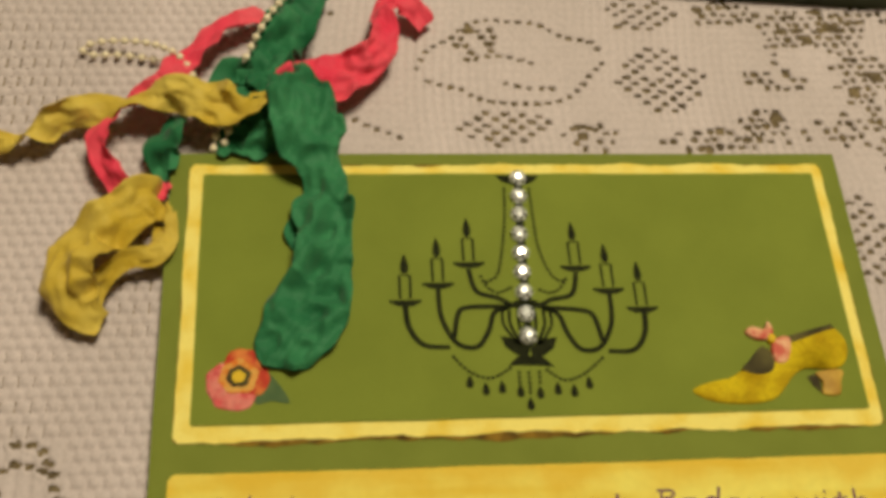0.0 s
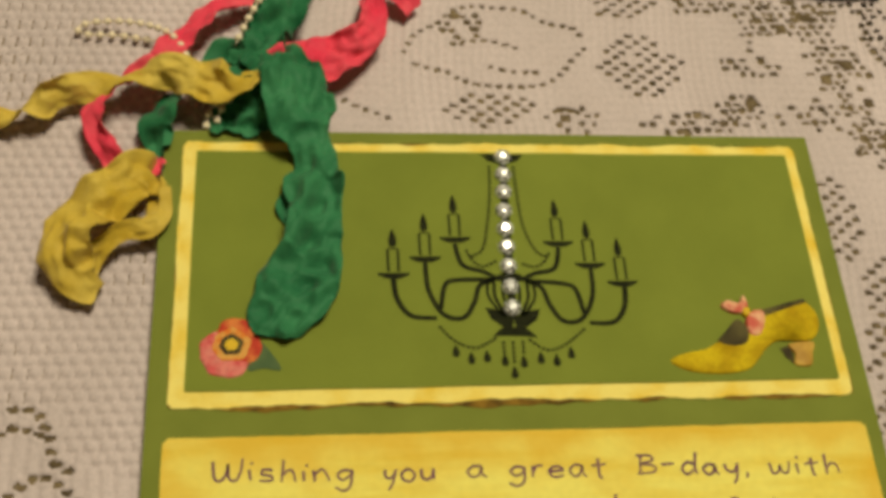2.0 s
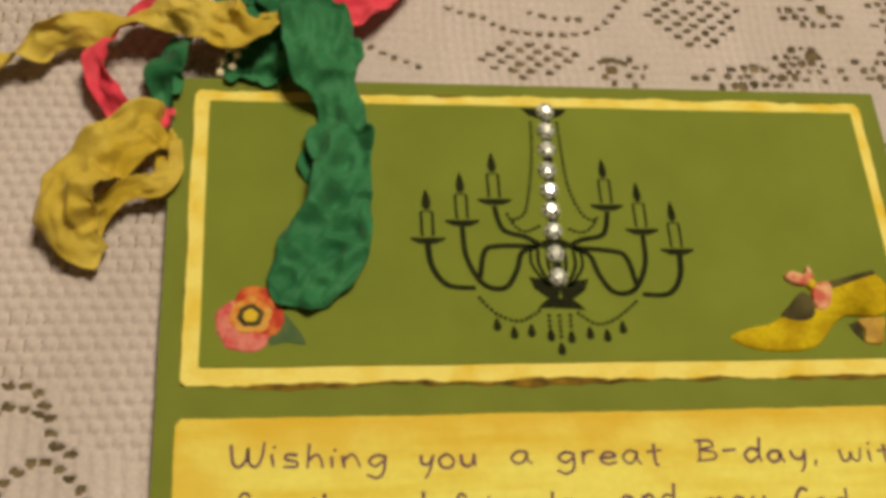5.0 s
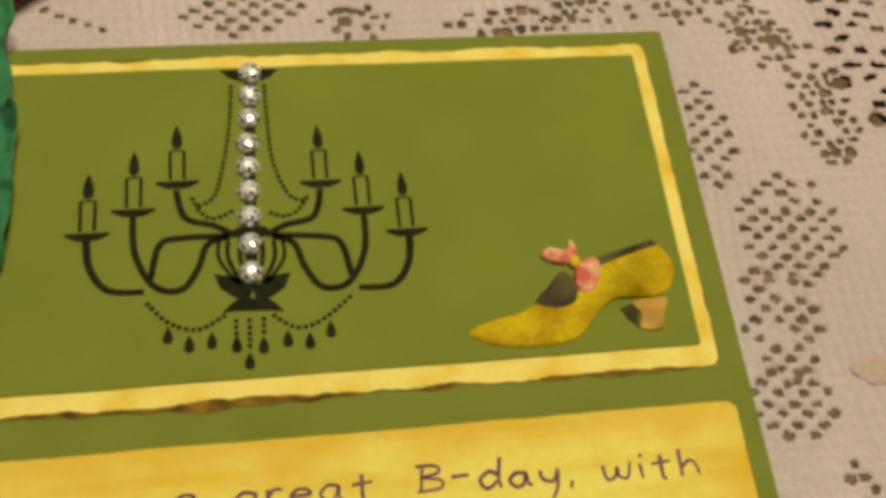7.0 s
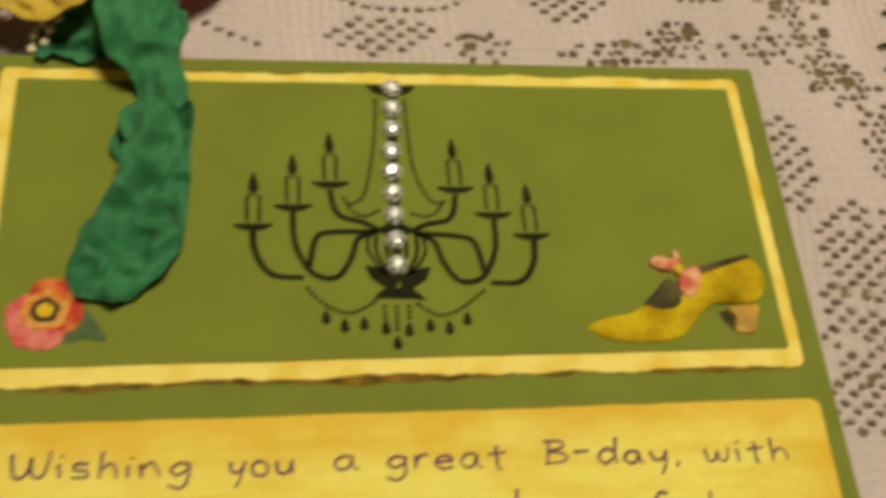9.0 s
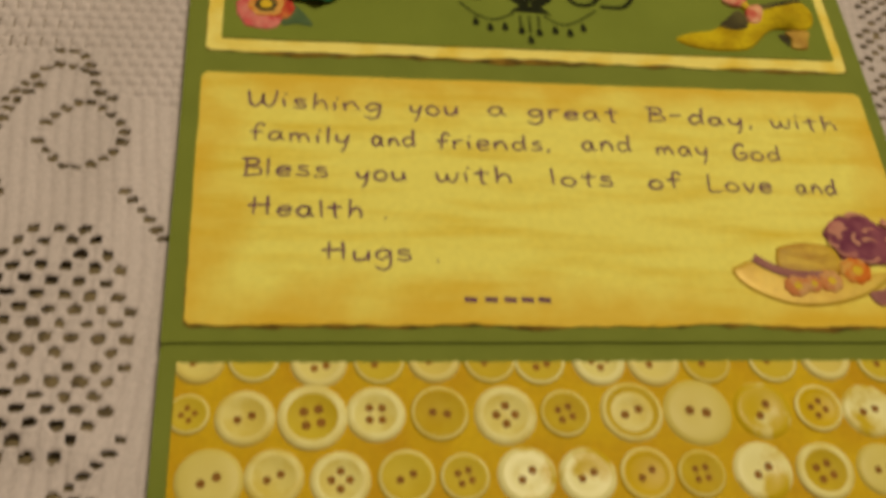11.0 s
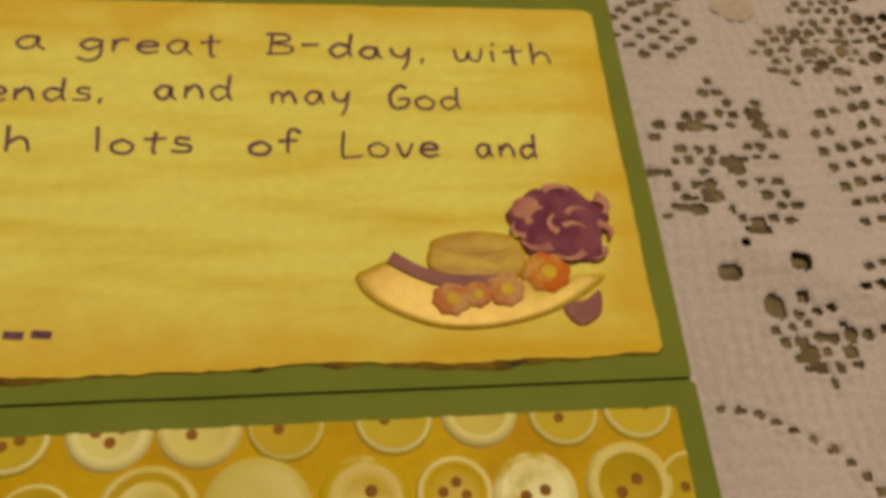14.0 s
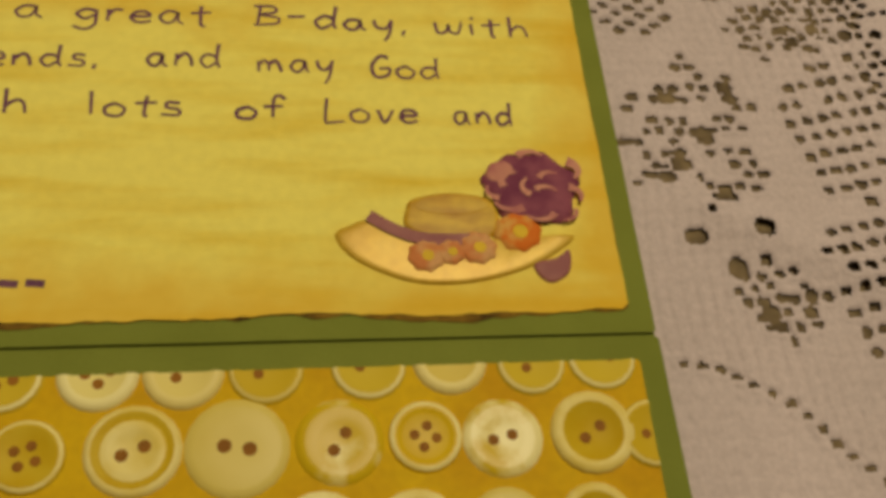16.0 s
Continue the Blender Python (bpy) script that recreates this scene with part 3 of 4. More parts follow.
def rhinestones():
    bm = bmesh.new()
    rings = []
    for rad, z, off in ((1.85, 0.0, 0), (1.85, 0.2, 0), (1.6, 0.7, .5), (1.15, 1.05, 0), (0.6, 1.22, .5)):
        rings.append([bm.verts.new(v3(rad * math.cos((i + off) * math.pi / 5), rad * math.sin((i + off) * math.pi / 5), z)) for i in range(10)])
    for k, (lo, hi) in enumerate(zip(rings, rings[1:])):
        for i in range(10):
            j = (i + 1) % 10
            if k == 0:
                bm.faces.new((lo[i], lo[j], hi[j], hi[i]))
            elif k % 2:
                bm.faces.new((lo[i], lo[j], hi[i]))
                bm.faces.new((lo[j], hi[j], hi[i]))
            else:
                bm.faces.new((lo[i], lo[j], hi[j]))
                bm.faces.new((lo[i], hi[j], hi[i]))
    bm.faces.new(rings[-1])
    r = random.Random(3)
    # random facets get the shaded copy, painting the sparkle's light and dark
    for f in bm.faces:
        f.material_index = int(r.random() < 0.42)
    bm.faces.ensure_lookup_table()
    bm.faces[-1].material_index = 0
    me = mesh_of("rhinestone", bm, [M_GEM, M_GEM_SHADE])
    for x, y in ((70.3, -6.4), (70.1, -10.7), (69.8, -14.9), (69.5, -19.4), (69.4, -23.7), (69.3, -27.9), (69.3, -32.2), (69.3, -36.8), (69.3, -41.4)):
        ob = new("rhinestone", me)
        ob.parent = card
        fixed(ob)
        ob.matrix_basis = Matrix.Translation(v3(x, y, INK_Z + .02)) @ Euler((r.uniform(-.08, .08), r.uniform(-.08, .08), r.uniform(0, 3))).to_matrix().to_4x4()
        tagged(ob, "clear sparkling rhinestone")


rhinestones()


# ---- stickers ----
def shoe():
    z = 0.62
    bm = bmesh.new()
    add_dome(bm, [tuple(p) for p in spline([(99.8, -53.2), (102.1, -54.9), (105.9, -55.8), (111, -56), (115.4, -55.2), (118, -53), (120, -50.8), (122.6, -49.3), (126, -49.3),
                                            (129.6, -49.2), (131.8, -47), (132.3, -43.6), (130.2, -40.6), (127, -41.2), (121, -43.2), (117.6, -47), (114.6, -49.3), (110.4, -49.3), (107, -50.9), (102, -51.9)], 0.8, True)],
             z, 0.55, inset=.12)
    sole = card_part("shoe_sticker", bm, M_SHOE, "golden yellow heeled shoe sticker with a red bow", True)
    bm = bmesh.new()
    add_dome(bm, [tuple(p) for p in spline([(124.7, -50.0), (130.0, -49.6), (129.4, -52), (128.5, -54.6), (125.2, -54.4), (125.6, -52)], .6, True)], z, .5, inset=.12)
    card_part("heel", bm, M_SHOE_LIGHT, under=sole, smooth=True)
    bm = bmesh.new()
    add_slab(bm, [(122.8, -50.9), (124.7, -50.2), (125.3, -52), (125.0, -54.1), (123.6, -52.6)], z, z + .12)
    card_part("heel_shadow_print", bm, M_SHOE_DARK, under=sole)
    bm = bmesh.new()
    add_slab(bm, [tuple(p) for p in spline([(110.2, -49.2), (113.2, -50.3), (116.2, -49.4), (116.6, -46.4), (114.8, -44.6), (112.2, -47)], .6, True)], z, z + .62)
    card_part("lining", bm, M_SHOE_DARK, under=sole)
    bm = bmesh.new()
    add_slab(bm, [(120.4, -42.6), (125, -41.4), (129.8, -40.2), (130.3, -41.0), (126, -42.3), (120.8, -44)], z, z + .63)
    card_part("back_lining", bm, M_SHOE_DARK, under=sole)
    for outline in ([(112.1, -41.6), (113.4, -40.4), (116, -41), (117.2, -39.2), (117.9, -41.6), (116.4, -43.2), (113.8, -43)],
                    [(117.6, -43.2), (120.2, -42.4), (121, -43.8), (119.6, -47.6), (117.2, -48.2), (116.6, -45.6)]):
        bm = bmesh.new()
        add_dome(bm, [tuple(p) for p in spline(outline, .5, True)], z, .85, inset=.2)
        card_part("bow_loop", bm, M_BOW, under=sole, smooth=True)
    bm = bmesh.new()
    add_dome(bm, disc(117.1, -43, 1.0, 1.2), z, 1.0)
    card_part("bow_knot", bm, M_YELLOW_DOT, under=sole, smooth=True)


def poppy():
    z = 0.62
    bm = bmesh.new()
    add_dome(bm, disc(14.9, -48.9, 4.0, 4.2, 20), z, .22, inset=.2)
    flower = card_part("poppy_sticker", bm, M_POPPY, "orange red poppy sticker with a grey green leaf", True)
    for k, (x, y, rx, ry, mat) in enumerate(((14.2, -52.3, 4.2, 2.6, M_POPPY_PINK), (11.9, -49.4, 2.9, 3.6, M_POPPY_PINK), (18, -48.8, 2.6, 3.6, M_POPPY), (15.9, -45.9, 3.9, 3.0, M_POPPY))):
        bm = bmesh.new()
        add_dome(bm, [(x + rx * (1 + .07 * math.sin(5 * a + k)) * math.cos(a), y + ry * (1 + .06 * math.sin(4 * a + 2 * k)) * math.sin(a)) for a in (2 * math.pi * i / 30 for i in range(30))], z, .26 + .03 * k, inset=.25)
        card_part("petal", bm, mat, under=flower, smooth=True)
    for name, radius, high, mat in (("flower_throat", 3.5, .40, M_BLOOM), ("flower_ring", 2.2, .43, M_SHOE_DARK), ("flower_middle", 1.25, .46, M_YELLOW_DOT)):
        bm = bmesh.new()
        add_slab(bm, [(15 + radius * (1 + .08 * math.sin(6 * a)) * math.cos(a), -48.5 + .95 * radius * (1 + .08 * math.sin(5 * a)) * math.sin(a)) for a in (2 * math.pi * i / 24 for i in range(24))], z, z + high)
        card_part(name, bm, mat, under=flower)
    bm = bmesh.new()
    add_slab(bm, [tuple(p) for p in spline([(19, -47), (21.2, -48.6), (24.3, -53.4), (21, -53.2), (18.2, -53.6), (18.2, -50)], .6, True)], z, z + .12)
    card_part("leaf", bm, M_LEAF, under=flower)


def hat():
    z = 0.32
    bm = bmesh.new()
    add_dome(bm, [tuple(p) for p in spline([(99.2, -108.8), (100.4, -111.4), (103.6, -113.8), (109, -115.9), (115.5, -116.1), (122, -114.7), (127, -112.4), (130.6, -109.6), (128.5, -109.2),
                                            (122, -109.8), (112, -109.4), (104, -106.8), (101, -107.6)], .8, True)], z, .45, inset=.15)
    brim = card_part("hat_sticker", bm, M_BRIM, "golden straw hat sticker with purple rose and orange flowers", True)
    bm = bmesh.new()
    add_dome(bm, [tuple(p) for p in spline([(108.6, -105.0), (109.6, -103.6), (114.5, -102.7), (119.5, -103.6), (120.8, -106), (119.5, -109.4), (113, -109.6), (108.4, -108)], .8, True)], z, .45, inset=.12)
    card_part("crown", bm, M_CROWN, under=brim, smooth=True)
    bm = bmesh.new()
    add_dome(bm, disc(114.6, -104.6, 5.4, 1.7, 24), z + .3, .22, inset=.2)
    card_part("crown_top", bm, M_CROWN, under=brim, smooth=True)
    bm = bmesh.new()
    add_stroke(bm, [(103.6, -106.4), (107, -108.6), (111, -109.9), (118, -110)], 1.7, z + .72)
    card_part("band", bm, M_BAND, under=brim)
    bm = bmesh.new()
    add_dome(bm, [(125.8 + (6.5 + .75 * math.sin(5 * a)) * math.cos(a), -102.0 + (5.9 + .5 * math.sin(6 * a + 1)) * math.sin(a)) for a in (2 * math.pi * i / 40 for i in range(40))], z, .75, inset=.25)
    rose = card_part("rose", bm, M_ROSE, "purple rose", True, under=brim)
    r = random.Random(8)
    bm = bmesh.new()
    add_dome(bm, [tuple(p) for p in spline([(119.6, -100.4), (120.4, -98.4), (122.6, -98), (123.6, -99.2), (122.4, -100.8), (120.6, -101.4)], .5, True)], z + .5, .35, inset=.3)
    card_part("petal", bm, M_ROSE_LIGHT, under=brim, smooth=True)
    for x, y, a0, size in ((123.8, -101.4, 1.6, 1.5), (126.4, -102, 2.2, 1.4), (127.4, -103.4, .4, 1.2), (130.2, -99.6, -.8, 1.5), (130.4, -103.6, -.6, 1.3), (126, -98, .6, 1.4), (122.6, -104, 3.4, 1.6), (126.2, -105.6, 3.9, 1.5), (129.4, -106, 4.6, 1.2), (121.2, -102.6, 2.6, 1.2), (128.4, -101, .9, 1.1)):
        bm = bmesh.new()
        add_stroke(bm, [(x + 1.5 * size * math.cos(a0 + k), y + 1.1 * size * math.sin(a0 + k)) for k in (0, .7, 1.4, 2.0)], 0.85 * size * r.uniform(.6, 1), z + .80 + r.uniform(0, .04), (.4, 1.3))
        card_part("petal", bm, M_ROSE_LIGHT, under=brim)
    for x, y, s in ((110.6, -112.3, 2.5), (113.8, -111.8, 2.0), (117.4, -111.2, 2.6), (123.0, -108.9, 3.2)):
        bm = bmesh.new()
        add_dome(bm, [(x + s * (1 + .06 * math.sin(8 * a)) * math.cos(a), y + s * .95 * (1 + .06 * math.sin(8 * a)) * math.sin(a)) for a in (2 * math.pi * i / 40 for i in range(40))], z, .85, inset=.3)
        card_part("bloom", bm, M_BLOOM if s > 3 else M_BLUSH, under=brim, smooth=True)
        bm = bmesh.new()
        add_slab(bm, disc(x + .2, y - .1, s * .32, n=10), z + .8, z + .9)
        card_part("bloom_middle", bm, M_YELLOW_DOT, under=brim)
    bm = bmesh.new()
    add_dome(bm, [tuple(p) for p in spline([(124.6, -113.4), (127.6, -112.6), (129.6, -111.4), (129.2, -114.6), (126.8, -116.2), (125.2, -115.4)], .6, True)], z, .35, inset=.2)
    card_part("rosebud", bm, M_BAND, under=brim, smooth=True)
    brim.location = v3(0.7, -0.45, 0)


shoe()
poppy()
hat()


# ---- handwriting ----
GLYPHS = {}


def glyph(letter, width, *strokes):
    """A pen letter: capitals are one unit high, small letters a little over half."""
    GLYPHS[letter] = (width, strokes)


glyph("a", .54, [(.42, .5), (.2, .55), (.03, .3), (.14, .03), (.32, .1), (.43, .5), (.43, .15), (.53, 0)])
glyph("d", .52, [(.42, .45), (.2, .55), (.02, .28), (.18, 0), (.42, .2)], [(.47, 1), (.44, .3), (.5, 0)])
glyph("e", .47, [(.05, .3), (.42, .34), (.36, .53), (.15, .52), (.03, .25), (.2, 0), (.46, .1)])
glyph("f", .42, [(.47, .82), (.33, .98), (.2, .8), (.18, 0)], [(0, .48), (.4, .52)])
glyph("g", .48, [(.42, .48), (.2, .56), (.04, .3), (.2, .06), (.42, .3)], [(.44, .54), (.44, -.2), (.25, -.46), (.0, -.3)])
glyph("h", .48, [(.05, 1), (.06, 0)], [(.06, .3), (.25, .54), (.4, .4), (.45, 0)])
glyph("i", .16, [(.05, .52), (.08, 0)], [(.09, .74), (.13, .84)])
glyph("l", .14, [(.06, 1), (.07, 0)])
glyph("m", .68, [(.04, .5), (.05, 0)], [(.05, .35), (.2, .53), (.3, .3), (.31, .02)], [(.31, .35), (.48, .53), (.58, .3), (.64, 0)])
glyph("n", .5, [(.04, .52), (.06, 0)], [(.06, .3), (.25, .54), (.4, .35), (.47, 0)])
glyph("o", .5, [(.27, .55), (.04, .36), (.1, .03), (.36, 0), (.47, .3), (.25, .56)])
glyph("r", .36, [(.05, .52), (.07, 0)], [(.07, .28), (.18, .5), (.37, .52)])
glyph("s", .4, [(.38, .5), (.12, .54), (.1, .34), (.36, .24), (.34, .03), (0, .04)])
glyph("t", .42, [(.2, .86), (.2, .05), (.3, 0)], [(-.02, .54), (.44, .6)])
glyph("u", .5, [(.03, .52), (.07, .1), (.28, .02), (.42, .2), (.45, .54)], [(.45, .5), (.48, 0)])
glyph("v", .42, [(.02, .54), (.2, 0), (.4, .56)])
glyph("w", .64, [(.02, .52), (.1, .05), (.26, .1), (.33, .42), (.37, .08), (.55, .05), (.63, .56)])
glyph("y", .46, [(.04, .54), (.08, .22), (.28, .15), (.42, .45)], [(.45, .56), (.36, -.1), (.22, -.46)])
glyph("B", .52, [(.09, 1), (.06, 0)], [(-.06, .98), (.38, .96), (.42, .68), (.1, .54), (.5, .4), (.48, .08), (-.02, .0)])
glyph("G", .54, [(.46, .9), (.25, 1), (.03, .55), (.15, .05), (.45, .08), (.5, .42), (.25, .4)])
glyph("H", .6, [(.12, .98), (.08, 0)], [(.52, 1), (.5, 0)], [(-.08, .5), (.6, .56)])
glyph("L", .5, [(.08, 1), (.05, .05), (.2, 0), (.5, .05)])
glyph("W", .9, [(0, .92), (.12, .15), (.28, .03), (.42, .3), (.45, .75), (.52, .15), (.7, .03), (.82, .4), (.84, 1)])
glyph("-", .5, [(.06, .5), (.46, .54)])
glyph(".", .16, [(.04, .06), (.1, 0)])
glyph(",", .16, [(.1, .1), (.04, -.14)])


def word(text, x0, x1, y, y1=None, height=3.8):
    """One handwritten word from x0 to x1 on a line that rises or falls from y to y1."""
    r = random.Random(text + str(x0))
    gap = 0.16
    total = sum(GLYPHS[c][0] + gap for c in text) - gap
    wide, fall, at = (x1 - x0) / total, (y if y1 is None else y1) - y, 0.0
    bm = bmesh.new()
    level = 0
    for c in text:
        width, strokes = GLYPHS[c]
        size, lift, lean = height * r.uniform(.92, 1.08), r.uniform(-.14, .14), r.uniform(-.03, .07)
        for stroke in strokes:
            level += 1
            pts = [(x0 + (at + px + lean * py + r.uniform(-.015, .015)) * wide,
                    y + fall * (at / total) + lift + (py + r.uniform(-.015, .015)) * size) for px, py in stroke]
            add_stroke(bm, pts, 0.5 * r.uniform(.85, 1.15), 0.335 + 0.003 * (level % 5), (1.1, .8), 0.2)
        at += width + gap
    card_part("handwritten_word", bm, M_PEN, under=message_paper)


for line in ((("Wishing", 12, 37.2, -74.2, -75), ("you", 42.6, 52, -75.1), ("a", 57.8, 61.6, -74.8), ("great", 65.8, 84, -75.1, -75.6), ("B-day,", 90.2, 111.6, -75.3, -76), ("with", 115.6, 129.6, -76, -76.3)),
             (("family", 12.8, 31, -82.2, -82.8), ("and", 35.2, 43.4, -83), ("friends,", 47.4, 69.4, -83.3, -83), ("and", 75.6, 85.4, -82.8), ("may", 90.4, 100.8, -83.4), ("God", 105.8, 115.8, -84.2)),
             (("Bless", 12, 26.8, -90.2), ("you", 32.2, 41.2, -90.7), ("with", 46.8, 61.1, -90.9), ("lots", 68.7, 80.3, -91), ("of", 87.4, 93.8, -91.3), ("Love", 99.2, 112, -91.8), ("and", 117, 125.2, -92)),
             (("Health", 13.6, 33.2, -98.8, -99.2), (".", 37, 37.6, -99.2), ("Hugs", 26.6, 41.4, -107.8), (".", 46, 46.6, -108))):
    for row in line:
        word(*row)
bm = bmesh.new()
for k, x in enumerate((51.4, 55, 58.4, 61.4, 64.4)):
    add_stroke(bm, [(x - 1.1, -115.5), (x + 1.1, -115.7)], 1.0, 0.335 + 0.003 * k)
card_part("signature_bar", bm, M_PEN, under=message_paper)


# ---- buttons ----
# the paper's printed buttons, raised here as low relief
def button_mesh(kind):
    """A flat shirt button one unit across, with 2 or 4 eyes. R: a pale ring round a dark face, W: pale with a raised
    rim, F: clear amber,
    P: pearly sheen painted in patches, D: a dish with two rings, Y: yellow, G: plain and pale."""
    style, eyes = kind
    bm = bmesh.new()
    n = 20
    profile = {"R": ((.5, 0, 0), (.49, .05, 0), (.43, .085, 0), (.36, .08, 0), (.31, .02, 1), (.0, .018, 1)),
               "W": ((.5, 0, 0), (.48, .05, 0), (.42, .085, 0), (.35, .08, 0), (.30, .04, 1), (.0, .038, 1)),
               "F": ((.5, 0, 1), (.47, .045, 1), (.42, .075, 0), (.37, .07, 1), (.30, .035, 1), (.0, .037, 1)),
               "P": ((.5, 0, 1), (.47, .05, 1), (.38, .07, 1), (.22, .03, 1), (.0, .028, 1)),
               "D": ((.5, 0, 0), (.48, .05, 0), (.42, .085, 0), (.37, .03, 1), (.33, .03, 1), (.28, .07, 0), (.22, .02, 0), (.0, .018, 0)),
               "Y": ((.5, 0, 1), (.48, .05, 1), (.42, .08, 0), (.36, .05, 1), (.30, .03, 1), (.0, .03, 1)),
               "G": ((.5, 0, 1), (.48, .04, 1), (.40, .065, 1), (.20, .055, 1), (.0, .055, 1))}[style]
    rings = []
    for rad, z, index in profile[:-1]:
        rings.append(([bm.verts.new((rad * math.cos(2 * math.pi * i / n), rad * math.sin(2 * math.pi * i / n), z)) for i in range(n)], index))
    for (lo, _), (hi, index) in zip(rings, rings[1:]):
        for i in range(n):
            bm.faces.new((lo[i], lo[(i + 1) % n], hi[(i + 1) % n], hi[i])).material_index = index
    bm.faces.new(rings[-1][0]).material_index = profile[-1][2]
    z = profile[-1][1] + 0.005
    spots = [(-.12, 0), (.12, 0)] if eyes == "2" else [(-.105, -.105), (.105, -.105), (.105, .105), (-.105, .105)]
    for x, y in spots:
        bm.faces.new([bm.verts.new((x + .072 * math.cos(a), y + .072 * math.sin(a), z)) for a in (math.pi * i / 4 for i in range(8))]).material_index = 2
    face = {"W": M_PALE, "P": M_PATCHY, "D": M_FACE, "Y": M_YELLOW_FACE, "G": M_PALE_FACE}.get(style, M_FACE)
    return mesh_of("button", bm, [M_RIM, face, M_HOLE], True)


BUTTON = {s + e: button_mesh(s + e) for s in "RWFPDYG" for e in "24"}
ROWS = [
    (-127, "6.3 15 25.4 35.2 44.3 53.6 62 72.3 81.8 91.2 103.2 113 123 132", "8.2 8.3 9 8.5 8.6 8.8 8.9 9 9.1 8.7 8.9 8.9 8.5 8.6", "W2 F2 W4 F2 W2 F2 F4 W4 W2 F2 F2 W2 F2 F2"),
    (-136.7, "5.2 13.9 24.4 34.4 44.7 55.4 65.3 76.6 87.9 99.4 109.3 118.4 129.4 137", "6.8 9.2 10.8 9.3 9.5 10.1 8.4 10.4 11.4 10 8.5 9.4 10 8.5", "F4 W2 R4 W4 F2 W4 F4 D2 G2 P2 Y4 P2 R2 F2"),
    (-147, "8.9 18.6 28.7 38.9 48 57.9 67.7 77.4 86.5 97 107.6 117.9 128.3", "10.1 9 9.2 9 7.9 9.3 9.2 9 8.1 9.8 9.7 9 8.6", "G2 W2 W4 F2 F4 P2 P2 Y2 F4 P2 R4 G2 R2"),
    (-156.4, "3.4 12.4 22 31.9 41.9 51.1 60.2 70.4 79.8 89.6 99.4 108.4 118.4 128.5", "8.6 9 8.9 9 9 7.8 10.2 8.4 7.9 9.2 8.1 6.6 8.3 8", "W2 Y4 R4 P2 W4 W2 W4 W4 R2 F2 F4 F2 W4 F2"),
    (-165.2, "4.6 13.5 24.3 35.2 44.9 54.3 65.2 75.1 83.8 93.3 101.7 111.5 120 128.5", "8.4 8.8 11 8.4 9.4 7.8 8.4 8.8 7.7 8.3 7.7 9 7.8 8", "Y2 W2 P2 F4 G2 Y4 F4 P2 R2 F2 W4 R4 R2 F2"),
    (-174.8, "4.3 13.9 23.3 32.3 41.6 51.2 61.4 70.6 80.2 89.2 97.6 106.8 115.6 124.4 133", "9 9 8.6 9 8.8 9 9.3 8.4 8.2 8.2 8.2 8 7.6 8 8", "R2 W2 F2 P2 W4 W4 Y2 P4 F2 P2 F2 F4 F2 R2 W2"),
    (-183.6, "6 15.3 25.2 35.4 45.5 55.6 66.9 76.3 85.6 94.6 103.4 112 121.2 130.4", "8.8 9.2 9.2 9.6 9.4 8.6 8.8 8 8.2 8.2 8.6 7.6 8 8.2", "F2 F4 F2 G2 R2 P2 R4 W4 F4 W2 W4 W2 W4 W2"),
    (-192.4, "5 14.2 23.4 33.9 43.4 54.3 65 74.4 84.4 93.9 103 111.6 120.4 130", "8.6 8.6 8.8 9 8.8 9 8.8 8.4 8.4 8.4 8.2 8.2 8.2 8.6", "F2 W2 F4 W2 W4 W2 R4 W2 F2 F2 F4 W2 F2 F2"),
]


def buttons():
    r = random.Random(12)
    rows = [(y, [float(a) for a in xs.split()], [float(a) for a in ds.split()], ks.split()) for y, xs, ds, ks in ROWS]
    for k in range(5):
        y, xs, ds, ks = rows[2 + k]
        rows.append((-201.3 - 9.1 * k, [140 - x for x in reversed(xs)], list(reversed(ds)), list(reversed(ks))))
    for y, xs, ds, ks in rows:
        for x, d, k in zip(xs, ds, ks):
            m = Matrix.LocRotScale(v3(x, y + r.uniform(-.4, .4), 0.2), Euler((0, 0, r.uniform(-0.2, 1.0))), (d * 1.04 / 1000, d * 1.03 / 1000, 0.008))
            me = BUTTON[k]
            if x - d / 2 < 2.9 or x + d / 2 > 136.9 or y + d / 2 > -127.6 or y - d / 2 < -244.8:
                bm = bmesh.new()
                bm.from_mesh(me)
                bm.transform(m)
                for place, way in ((v3(2.9, 0, 0), (-1, 0, 0)), (v3(136.9, 0, 0), (1, 0, 0)), (v3(0, -127.5, 0), (0, 1, 0)), (v3(0, -244.9, 0), (0, -1, 0))):
                    bmesh.ops.bisect_plane(bm, geom=bm.verts[:] + bm.edges[:] + bm.faces[:], plane_co=place, plane_no=way, clear_outer=True)
                me = mesh_of("cut_button", bm, list(BUTTON[k].materials), True)
                m = Matrix()
            ob = new("button", me)
            ob.parent = button_paper
            ob.matrix_basis = m


# ---- ribbons and pearls ----
FACETS = {}


def facet(x, y, seed):
    """Height between -0.5 and 0.5 on a net of triangles with corners at random heights."""
    i, j = math.floor(x), math.floor(y)
    x, y = x - i, y - j

    def corner(a, b):
        if (a, b, seed) not in FACETS:
            FACETS[a, b, seed] = random.Random(a * 7919 + b * 104729 + seed * 13).random() - 0.5
        return FACETS[a, b, seed]

    far, near = corner(i + 1, j), corner(i, j + 1)
    if x + y < 1:
        base = corner(i, j)
        return base + (far - base) * x + (near - base) * y
    base = corner(i + 1, j + 1)
    return base + (near - base) * (1 - x) + (far - base) * (1 - y)


